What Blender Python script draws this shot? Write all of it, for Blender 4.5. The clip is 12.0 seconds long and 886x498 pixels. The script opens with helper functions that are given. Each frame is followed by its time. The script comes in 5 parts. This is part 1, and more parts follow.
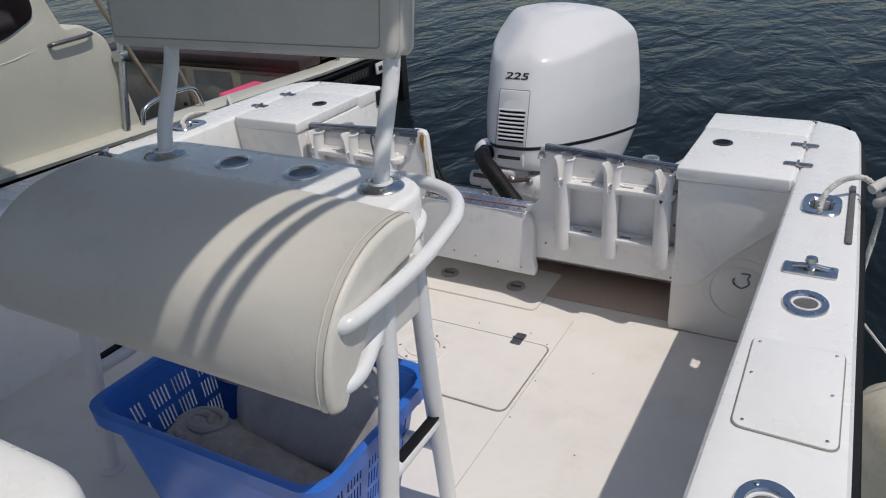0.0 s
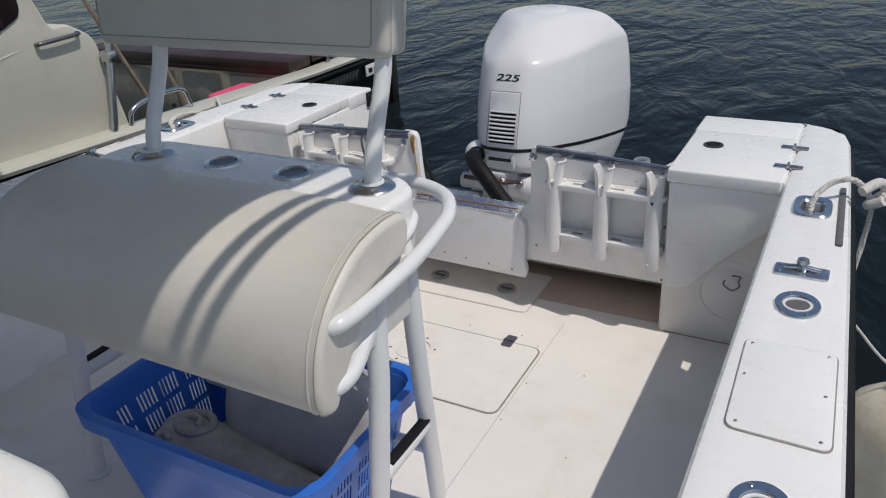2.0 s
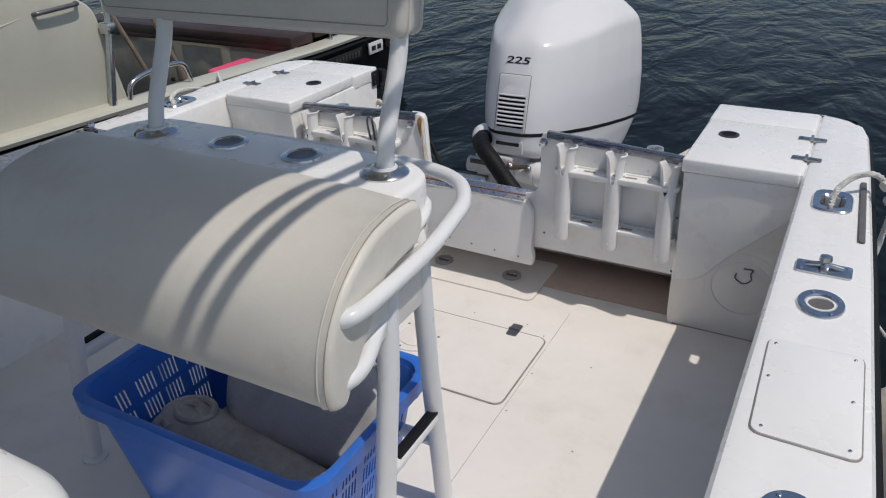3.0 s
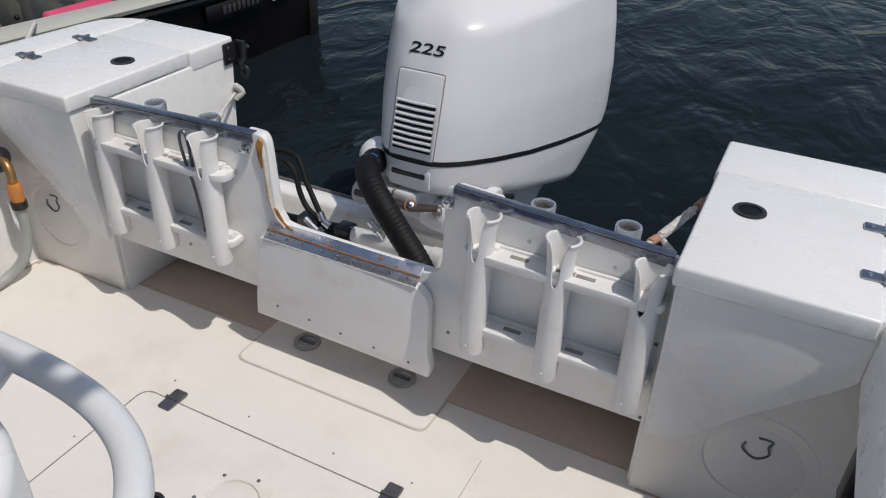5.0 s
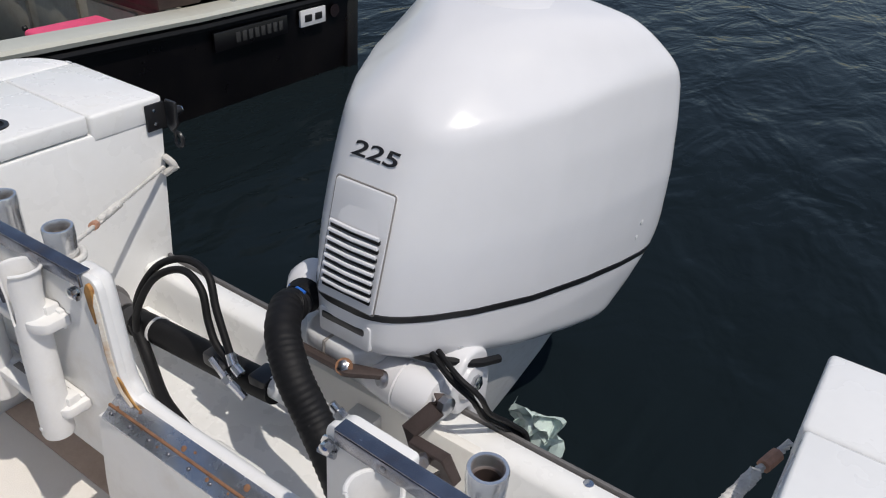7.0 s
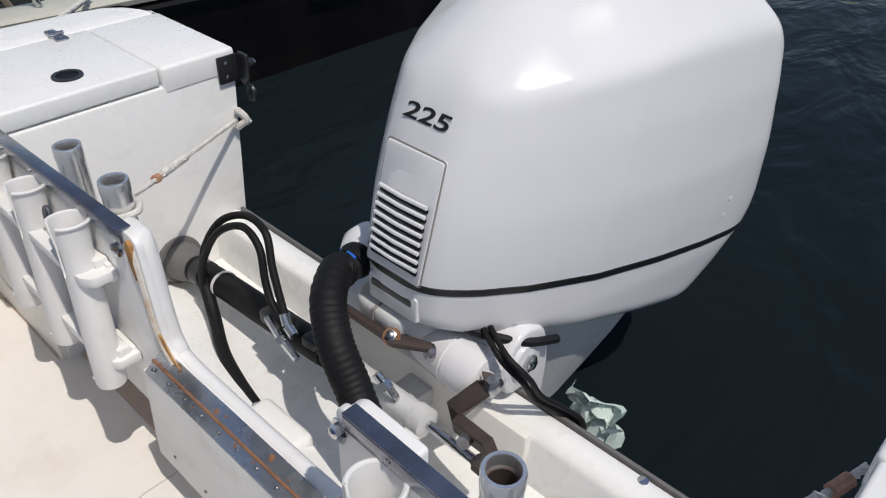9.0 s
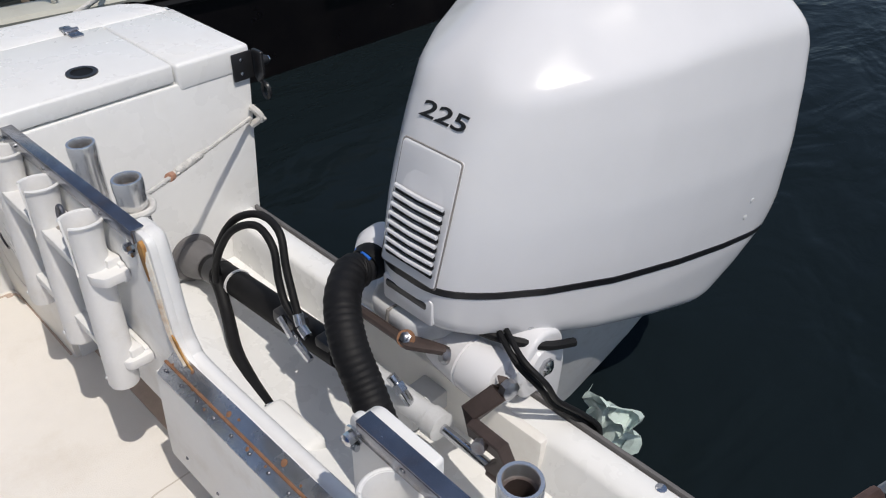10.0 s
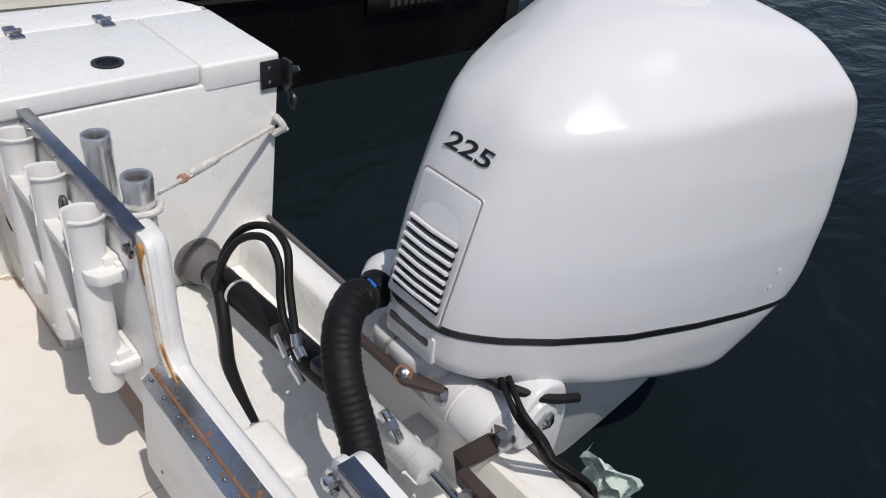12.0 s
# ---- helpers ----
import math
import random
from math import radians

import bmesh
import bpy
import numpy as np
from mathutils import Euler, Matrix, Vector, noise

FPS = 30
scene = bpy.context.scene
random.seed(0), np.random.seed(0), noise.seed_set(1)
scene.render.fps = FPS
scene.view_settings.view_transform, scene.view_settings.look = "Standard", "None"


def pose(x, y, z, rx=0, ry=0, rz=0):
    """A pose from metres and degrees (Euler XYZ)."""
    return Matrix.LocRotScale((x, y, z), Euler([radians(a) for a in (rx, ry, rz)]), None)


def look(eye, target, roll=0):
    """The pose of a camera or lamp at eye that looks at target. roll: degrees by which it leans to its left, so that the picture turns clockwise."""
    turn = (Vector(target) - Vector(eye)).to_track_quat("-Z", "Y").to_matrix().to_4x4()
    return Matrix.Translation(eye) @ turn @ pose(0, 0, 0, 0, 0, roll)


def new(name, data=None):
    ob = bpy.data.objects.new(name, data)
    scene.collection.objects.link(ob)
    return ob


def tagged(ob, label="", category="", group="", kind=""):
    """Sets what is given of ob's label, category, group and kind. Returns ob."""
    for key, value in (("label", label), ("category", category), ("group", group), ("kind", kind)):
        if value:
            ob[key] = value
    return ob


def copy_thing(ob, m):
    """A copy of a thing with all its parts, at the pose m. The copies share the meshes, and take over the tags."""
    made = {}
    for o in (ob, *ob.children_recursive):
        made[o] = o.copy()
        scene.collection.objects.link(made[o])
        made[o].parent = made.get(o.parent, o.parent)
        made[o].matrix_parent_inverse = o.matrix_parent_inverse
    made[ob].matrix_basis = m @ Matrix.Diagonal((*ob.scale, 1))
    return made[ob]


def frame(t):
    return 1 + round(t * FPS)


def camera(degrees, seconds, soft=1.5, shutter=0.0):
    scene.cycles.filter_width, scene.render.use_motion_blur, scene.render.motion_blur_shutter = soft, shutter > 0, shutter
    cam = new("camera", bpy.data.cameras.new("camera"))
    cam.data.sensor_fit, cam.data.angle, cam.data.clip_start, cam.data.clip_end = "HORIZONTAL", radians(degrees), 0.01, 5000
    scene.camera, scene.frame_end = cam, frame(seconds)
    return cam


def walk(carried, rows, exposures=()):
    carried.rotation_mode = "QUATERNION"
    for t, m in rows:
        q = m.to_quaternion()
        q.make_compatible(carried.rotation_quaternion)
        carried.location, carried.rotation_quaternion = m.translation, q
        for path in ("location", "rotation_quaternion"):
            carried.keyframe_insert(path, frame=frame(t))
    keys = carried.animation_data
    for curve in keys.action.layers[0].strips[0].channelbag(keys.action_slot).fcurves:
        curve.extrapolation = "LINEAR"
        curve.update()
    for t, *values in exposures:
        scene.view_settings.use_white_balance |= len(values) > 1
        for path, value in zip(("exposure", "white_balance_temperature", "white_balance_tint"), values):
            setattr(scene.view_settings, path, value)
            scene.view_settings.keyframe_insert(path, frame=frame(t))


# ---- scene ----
cam = camera(60.5, 12.0, soft=1.1)
PATH = [
    (0, (1.118, 0.921, 1.333), (0.207, 2.468, 0.452), -3.9),
    (0.5, (1.106, 0.921, 1.333), (0.204, 2.46, 0.43), -3.8),
    (1, (1.103, 0.918, 1.334), (0.209, 2.459, 0.425), -3.6),
    (1.5, (1.111, 0.921, 1.326), (0.215, 2.47, 0.433), -3.9),
    (2, (1.11, 0.925, 1.324), (0.222, 2.49, 0.449), -3.4),
    (2.5, (1.102, 0.93, 1.32), (0.212, 2.489, 0.439), -2.3),
    (2.7, (1.091, 0.929, 1.326), (0.207, 2.485, 0.433), -2.2),
    (4.3, (0.838, 1.529, 1.245), (0.092, 3.065, 0.203), 0.6),
    (4.5, (0.831, 1.658, 1.251), (0.088, 3.188, 0.198), 1.4),
    (5, (0.786, 1.918, 1.208), (0.054, 3.443, 0.14), 2.3),
    (5.5, (0.754, 2.167, 1.206), (0.021, 3.704, 0.158), 3.4),
    (6, (0.758, 2.379, 1.221), (-0.115, 3.879, 0.227), 4.5),
    (6.5, (0.701, 2.515, 1.188), (-0.211, 3.973, 0.167), 3.3),
    (6.7, (0.669, 2.553, 1.175), (-0.235, 4.006, 0.14), 3.8),
    (8.5, (0.694, 2.72, 1.151), (-0.375, 3.946, -0.013), 1.9),
    (9, (0.695, 2.721, 1.149), (-0.406, 3.917, -0.017), 1.3),
    (9.5, (0.69, 2.724, 1.146), (-0.446, 3.891, -0.016), 0.6),
    (10, (0.678, 2.733, 1.146), (-0.443, 3.9, -0.03), 1.0),
    (10.5, (0.682, 2.739, 1.148), (-0.43, 3.93, -0.011), 1.5),
    (11, (0.689, 2.736, 1.152), (-0.427, 3.956, 0.026), 2.2),
    (11.5, (0.678, 2.738, 1.141), (-0.424, 3.99, 0.038), 3.6),
    (12, (0.644, 2.768, 1.132), (-0.528, 3.935, 0.007), 6.8),
]
walk(cam, [(t, look(eye, target, roll)) for t, eye, target, roll in PATH], [(0, -0.17, 6680, 11), (4.5, -0.17, 6680, 11), (5.5, -0.1, 6680, 11), (6.5, 0.0, 6680, 11), (12, 0.02, 6680, 11)])

# ---------------------------------------------------------------- light
world = bpy.data.worlds.new("sky")
scene.world = world
world.use_nodes = True
wn = world.node_tree
sky = wn.nodes.new("ShaderNodeTexSky")
sky.sky_type, sky.sun_disc = "NISHITA", False
sky.sun_elevation, sky.sun_rotation = radians(63.8), radians(101.0)
wn.links.new(sky.outputs[0], wn.nodes["Background"].inputs[0])
wn.nodes["Background"].inputs[1].default_value = 0.105
sun = new("sun", bpy.data.lights.new("sun", "SUN"))
sun.data.energy, sun.data.angle, sun.data.color = 2.7, radians(0.55), (1.0, 0.955, 0.89)
sun.matrix_world = look((4.9, -0.72, 10.0), (0, 0, 0))

# ---------------------------------------------------------------- materials


def rgba(c):
    return (c[0], c[1], c[2], 1.0)


def mat(name, col, rough=0.4, metal=0.0, var=0.06, scale=6.0, bump=0.0, bscale=120.0, dirt=None, dirt_amt=0.0,
        dirt_scale=3.0, coat=0.0, spec=0.5, rvar=0.08):
    """A painted, moulded or metal surface with variation at two scales, fine relief and worn stains."""
    m = bpy.data.materials.new(name)
    m.use_nodes = True
    nt = m.node_tree
    b = nt.nodes["Principled BSDF"]
    tc = nt.nodes.new("ShaderNodeTexCoord")
    geo = nt.nodes.new("ShaderNodeNewGeometry")

    def noise_tex(sc, detail=4.0, rough_=0.6):
        n = nt.nodes.new("ShaderNodeTexNoise")
        n.inputs["Scale"].default_value, n.inputs["Detail"].default_value = sc, detail
        n.inputs["Roughness"].default_value = rough_
        nt.links.new(geo.outputs["Position"], n.inputs["Vector"])
        return n.outputs[0]

    def ramp(src, a, b_, ca, cb):
        r = nt.nodes.new("ShaderNodeValToRGB")
        r.color_ramp.elements[0].position, r.color_ramp.elements[1].position = a, b_
        r.color_ramp.elements[0].color, r.color_ramp.elements[1].color = ca, cb
        nt.links.new(src, r.inputs[0])
        return r.outputs[0]

    def mix(fac, a, b_):
        x = nt.nodes.new("ShaderNodeMix")
        x.data_type = "RGBA"
        for sock, v in ((x.inputs[0], fac), (x.inputs[6], a), (x.inputs[7], b_)):
            if isinstance(v, (int, float)):
                sock.default_value = v
            elif isinstance(v, tuple):
                sock.default_value = v
            else:
                nt.links.new(v, sock)
        return x.outputs[2]

    lo = rgba([max(0, c * (1 - var)) for c in col])
    hi = rgba([min(1, c * (1 + var)) for c in col])
    c1 = ramp(noise_tex(scale), 0.3, 0.7, lo, hi)
    fine = ramp(noise_tex(scale * 14, 2.0), 0.25, 0.75, rgba([1 - var * 0.7] * 3), rgba([1.0] * 3))
    x = nt.nodes.new("ShaderNodeMix")
    x.data_type, x.blend_type = "RGBA", "MULTIPLY"
    x.inputs[0].default_value = 1.0
    nt.links.new(c1, x.inputs[6])
    nt.links.new(fine, x.inputs[7])
    colour = x.outputs[2]
    if dirt is not None:
        mask = ramp(noise_tex(dirt_scale, 8.0, 0.7), 0.56 - 0.25 * dirt_amt, 0.78 - 0.2 * dirt_amt, (0, 0, 0, 1), rgba([min(1, 0.25 + dirt_amt)] * 3))
        colour = mix(mask, colour, rgba(dirt))
    nt.links.new(colour, b.inputs["Base Color"])
    rr = nt.nodes.new("ShaderNodeMapRange")
    rr.inputs[3].default_value, rr.inputs[4].default_value = max(0.02, rough - rvar), min(1, rough + rvar)
    nt.links.new(noise_tex(scale * 3), rr.inputs[0])
    nt.links.new(rr.outputs[0], b.inputs["Roughness"])
    b.inputs["Metallic"].default_value = metal
    b.inputs["Coat Weight"].default_value = coat
    b.inputs["Coat Roughness"].default_value = 0.1
    b.inputs["Specular IOR Level"].default_value = spec
    if bump:
        bp = nt.nodes.new("ShaderNodeBump")
        bp.inputs["Strength"].default_value, bp.inputs["Distance"].default_value = bump, 0.002
        nt.links.new(noise_tex(bscale, 3.0), bp.inputs["Height"])
        nt.links.new(bp.outputs[0], b.inputs["Normal"])
    return m


GELCOAT = mat("white_gelcoat", (0.84, 0.84, 0.825), 0.28, var=0.03, scale=3.0, dirt=(0.68, 0.65, 0.58), dirt_amt=0.05, dirt_scale=5.0, bump=0.006, bscale=25)
LINER = mat("liner_gelcoat", (0.79, 0.77, 0.73), 0.4, var=0.04, scale=3.0, dirt=(0.55, 0.47, 0.38), dirt_amt=0.16, dirt_scale=4.0, bump=0.05, bscale=60)
DECK = mat("deck_nonskid", (0.82, 0.785, 0.74), 0.6, var=0.04, scale=2.0, bump=0.35, bscale=420, dirt=(0.50, 0.42, 0.33), dirt_amt=0.14, dirt_scale=3.5)
SOLE_STAIN = mat("stained_deck", (0.58, 0.46, 0.38), 0.6, var=0.12, scale=5.0, bump=0.3, bscale=420, dirt=(0.30, 0.19, 0.13), dirt_amt=0.3, dirt_scale=5)
SEAM = mat("grey_seam", (0.30, 0.28, 0.26), 0.8, var=0.2, scale=20)
SEAM_PALE = mat("pale_seam", (0.60, 0.55, 0.49), 0.7, var=0.1, scale=20)
GRIME = mat("brown_grime", (0.52, 0.41, 0.34), 0.8, var=0.2, scale=14)
DECK_GREY = mat("grey_plastic_pull", (0.42, 0.40, 0.37), 0.6, var=0.15, scale=20)
COWL = mat("white_cowl_paint", (0.73, 0.73, 0.745), 0.17, var=0.02, scale=2.0, coat=0.0, spec=0.25, bump=0.015, bscale=14, rvar=0.05)
COWL_LOW = mat("grey_white_casting", (0.60, 0.61, 0.62), 0.4, var=0.05, scale=8.0, dirt=(0.3, 0.27, 0.24), dirt_amt=0.15, dirt_scale=12)
VINYL = mat("cream_vinyl", (0.66, 0.635, 0.575), 0.42, var=0.035, scale=5.0, bump=0.25, bscale=520, dirt=(0.42, 0.38, 0.32), dirt_amt=0.1, dirt_scale=6.0)
VINYL_OLD = mat("grained_vinyl", (0.62, 0.60, 0.55), 0.5, var=0.05, scale=8.0, bump=0.3, bscale=420)
THREAD = mat("brown_thread", (0.40, 0.35, 0.29), 0.8, var=0.2, scale=60)
POWDER = mat("white_powder_coat", (0.76, 0.77, 0.775), 0.3, var=0.03, scale=9.0, bump=0.05, bscale=90, dirt=(0.55, 0.52, 0.48), dirt_amt=0.08, dirt_scale=9)
PLASTIC = mat("white_plastic", (0.79, 0.785, 0.775), 0.36, var=0.03, scale=14.0, bump=0.05, bscale=120, dirt=(0.6, 0.56, 0.5), dirt_amt=0.1, dirt_scale=18)
BOARD = mat("white_board_paint", (0.82, 0.815, 0.80), 0.38, var=0.03, scale=5.0, bump=0.06, bscale=70, dirt=(0.56, 0.5, 0.42), dirt_amt=0.12, dirt_scale=9)
RUSTY = mat("rust_stained_white", (0.74, 0.72, 0.66), 0.45, var=0.06, scale=10.0, dirt=(0.46, 0.24, 0.07), dirt_amt=0.6, dirt_scale=16)
RUST = mat("rust", (0.52, 0.27, 0.08), 0.8, var=0.3, scale=60, bump=0.4, bscale=200, dirt=(0.24, 0.10, 0.04), dirt_amt=0.4, dirt_scale=70)
RUST_DARK = mat("old_brown_rust", (0.26, 0.13, 0.07), 0.8, var=0.3, scale=60)
STEEL = mat("stainless_steel", (0.60, 0.61, 0.63), 0.2, 1.0, var=0.08, scale=25, rvar=0.1)
BRIGHT = mat("polished_bright_steel", (0.86, 0.86, 0.86), 0.24, 0.85, var=0.08, scale=30, rvar=0.08)
STEEL_WORN = mat("worn_stainless", (0.42, 0.43, 0.46), 0.34, 1.0, var=0.15, scale=30, dirt=(0.30, 0.17, 0.08), dirt_amt=0.3, dirt_scale=24, rvar=0.14)
HINGE = mat("mottled_hinge_steel", (0.60, 0.62, 0.67), 0.26, 0.95, var=0.1, scale=12, dirt=(0.30, 0.19, 0.12), dirt_amt=0.06, dirt_scale=30, rvar=0.12)
# Edge steel: the dark blue sky it mirrors is put into its colour.
EDGE = mat("sky_darkened_steel", (0.26, 0.28, 0.33), 0.22, 0.9, var=0.25, scale=22, dirt=(0.28, 0.15, 0.07), dirt_amt=0.16, dirt_scale=26, rvar=0.12)
DULL = mat("dull_dark_steel", (0.20, 0.20, 0.22), 0.42, 0.8, var=0.2, scale=30)
BLACK = mat("black_rubber", (0.008, 0.008, 0.009), 0.6, spec=0.25, var=0.2, scale=20, bump=0.1, bscale=150)
BLACK_HARD = mat("black_plastic", (0.02, 0.02, 0.022), 0.35, var=0.2, scale=20)
GREY_RUBBER = mat("grey_rubber", (0.13, 0.125, 0.125), 0.6, var=0.12, scale=30, bump=0.15, bscale=160)
BROWN = mat("brown_bronze_arm", (0.075, 0.055, 0.05), 0.5, 0.2, var=0.2, scale=25, bump=0.1, bscale=90)
BLUE = mat("blue_crate_plastic", (0.03, 0.16, 0.62), 0.36, var=0.08, scale=9, bump=0.05, bscale=90, dirt=(0.08, 0.16, 0.42), dirt_amt=0.16, dirt_scale=12)
CANVAS = mat("grey_canvas", (0.42, 0.41, 0.40), 0.85, var=0.2, scale=9, bump=0.4, bscale=300, dirt=(0.22, 0.2, 0.18), dirt_amt=0.28, dirt_scale=12)
CANVAS_B = mat("blue_grey_fabric", (0.46, 0.455, 0.465), 0.7, var=0.18, scale=14, bump=0.35, bscale=260, dirt=(0.2, 0.2, 0.22), dirt_amt=0.25, dirt_scale=14)
ROPE = mat("white_rope", (0.66, 0.64, 0.6), 0.9, var=0.15, scale=60, bump=0.4, bscale=300)
ORANGE = mat("orange_whipping", (0.50, 0.27, 0.18), 0.7, var=0.2, scale=60)
HULL_DARK = mat("black_hull_paint", (0.006, 0.005, 0.006), 0.3, var=0.3, scale=3, dirt=(0.018, 0.015, 0.014), dirt_amt=0.3, dirt_scale=3)
CREAM = mat("cream_gelcoat", (0.56, 0.555, 0.48), 0.4, var=0.04, scale=2.5, dirt=(0.42, 0.38, 0.3), dirt_amt=0.15, dirt_scale=4)
CREAM_IN = mat("cream_inner_hull", (0.42, 0.40, 0.33), 0.6, var=0.12, scale=4, dirt=(0.25, 0.2, 0.15), dirt_amt=0.35, dirt_scale=6)
WOOD_DARK = mat("dark_wood", (0.045, 0.026, 0.022), 0.5, var=0.3, scale=9, bump=0.2, bscale=60)
PINK = mat("pink_mat", (0.80, 0.09, 0.20), 0.7, var=0.12, scale=10, bump=0.2, bscale=100)
WINDOW = mat("dark_cabin_window", (0.02, 0.013, 0.014), 0.1, var=0.2, scale=4)
FENDER = mat("beige_fender", (0.60, 0.56, 0.46), 0.5, var=0.08, scale=8, dirt=(0.3, 0.22, 0.14), dirt_amt=0.4, dirt_scale=9)
BRASS = mat("brass_fitting", (0.45, 0.26, 0.12), 0.4, 0.7, var=0.2, scale=40)
HOSE_ORANGE = mat("orange_hose_connector", (0.65, 0.25, 0.06), 0.5, var=0.1, scale=40)
HOSE_GREY = mat("grey_hose", (0.36, 0.38, 0.36), 0.45, var=0.08, scale=20)
LETTER = mat("black_lettering", (0.012, 0.012, 0.014), 0.4, var=0.1, scale=20)
POLE = mat("tarnished_pole", (0.42, 0.33, 0.26), 0.4, 0.5, var=0.2, scale=20)
PALE_MARK = mat("pale_marking", (0.045, 0.044, 0.043), 0.5, var=0.2, scale=40)
STICKER = mat("white_sticker", (0.72, 0.72, 0.72), 0.4, var=0.05, scale=30)
TOPCLOTH = mat("canopy_cloth", (0.55, 0.54, 0.5), 0.8, var=0.06, scale=6)
MINT = mat("mint_plastic_film", (0.64, 0.76, 0.71), 0.22, var=0.15, scale=20)

WATER = bpy.data.materials.new("sea_water")
WATER.use_nodes = True
nt = WATER.node_tree
bs = nt.nodes["Principled BSDF"]
bs.inputs["Base Color"].default_value = (0.0076, 0.0122, 0.0145, 1)
bs.inputs["Roughness"].default_value = 0.10
bs.inputs["IOR"].default_value = 1.33
bs.inputs["Specular IOR Level"].default_value = 0.068
bs.inputs["Specular Tint"].default_value = (0.56, 0.78, 1.0, 1)
geo = nt.nodes.new("ShaderNodeNewGeometry")
heights = []
for sc, stretch, dist in ((1.2, (1.0, 0.5, 1.0), 0.5), (3.4, (1.0, 0.55, 1.0), 0.7), (10.0, (1.0, 0.7, 1.0), 0.5)):
    mp = nt.nodes.new("ShaderNodeMapping")
    mp.inputs["Scale"].default_value = stretch
    mp.inputs["Rotation"].default_value = (0, 0, 0.7)
    n = nt.nodes.new("ShaderNodeTexNoise")
    n.inputs["Scale"].default_value, n.inputs["Detail"].default_value = sc, 3.0
    n.inputs["Distortion"].default_value = dist
    nt.links.new(geo.outputs["Position"], mp.inputs[0])
    nt.links.new(mp.outputs[0], n.inputs["Vector"])
    heights.append(n.outputs[0])
acc = None
for src, w in zip(heights, (0.085, 0.042, 0.007)):
    mm = nt.nodes.new("ShaderNodeMath")
    mm.operation = "MULTIPLY_ADD"
    mm.inputs[1].default_value = w
    mm.inputs[2].default_value = 0.0
    nt.links.new(src, mm.inputs[0])
    if acc is not None:
        nt.links.new(acc, mm.inputs[2])
    acc = mm.outputs[0]
bp = nt.nodes.new("ShaderNodeBump")
bp.inputs["Strength"].default_value, bp.inputs["Distance"].default_value = 0.75, 1.0
nt.links.new(acc, bp.inputs["Height"])
nt.links.new(bp.outputs[0], bs.inputs["Normal"])

# ---------------------------------------------------------------- building helpers
AT = {}


def finish(bm, name, material, sharp=38, smooth=True):
    bmesh.ops.recalc_face_normals(bm, faces=bm.faces)
    me = bpy.data.meshes.new(name)
    bm.to_mesh(me)
    bm.free()
    me.materials.append(material)
    if smooth:
        me.shade_smooth()
        me.set_sharp_from_angle(angle=radians(sharp))
    return me


def thing(name, at, label, category, group="", kind=""):
    """An Empty at a thing's base, which parents its parts."""
    ob = new(name)
    ob.empty_display_size = 0.02
    ob.location = at
    AT[ob.name] = Vector(at)
    return tagged(ob, label, category, group, kind)


def part(name, bm, material, parent, label="", kind="", sharp=38, smooth=True):
    """Links a bmesh, given in the world's metres, as one mesh under a thing or a part."""
    me = finish(bm, name, material, sharp, smooth)
    at = AT[parent.name]
    me.transform(Matrix.Translation(-at))
    ob = new(name, me)
    ob.parent = parent
    AT[ob.name] = at
    return tagged(ob, label, "", "", kind)


def solo(name, bm, material, at, label, category, group="", kind="", sharp=38):
    """A thing of one mesh."""
    me = finish(bm, name, material, sharp)
    me.transform(Matrix.Translation(-Vector(at)))
    ob = new(name, me)
    ob.location = at
    AT[ob.name] = Vector(at)
    return tagged(ob, label, category, group, kind)


def bevelled(bm, w, seg=2, angle=30):
    if w > 0:
        es = [e for e in bm.edges if len(e.link_faces) == 2 and e.calc_face_angle(0) > radians(angle)]
        bmesh.ops.bevel(bm, geom=es, offset=w, segments=seg, affect="EDGES", profile=0.5, clamp_overlap=True)
    return bm


def join(*bms):
    out = bms[0]
    for b in bms[1:]:
        me = bpy.data.meshes.new("tmp")
        b.to_mesh(me)
        b.free()
        out.from_mesh(me)
        bpy.data.meshes.remove(me)
    return out


def rbox(x0, x1, y0, y1, z0, z1, w=0.004, seg=2):
    bm = bmesh.new()
    bmesh.ops.create_cube(bm, size=1)
    for v in bm.verts:
        v.co = ((x0 + x1) / 2 + v.co.x * (x1 - x0), (y0 + y1) / 2 + v.co.y * (y1 - y0), (z0 + z1) / 2 + v.co.z * (z1 - z0))
    return bevelled(bm, w, seg)


def rounded(poly, r, n=5):
    """A polygon with its corners rounded; r is one radius or one for each corner."""
    out = []
    m = len(poly)
    for i, p in enumerate(poly):
        rad = r[i] if isinstance(r, (list, tuple)) else r
        p = Vector(p)
        a, b = Vector(poly[i - 1]), Vector(poly[(i + 1) % m])
        if rad <= 0:
            out.append(p)
            continue
        rad = min(rad, (a - p).length * 0.49, (b - p).length * 0.49)
        s, e = p + (a - p).normalized() * rad, p + (b - p).normalized() * rad
        for k in range(n + 1):
            t = k / n
            out.append(s * (1 - t) ** 2 + p * 2 * t * (1 - t) + e * t * t)
    return out


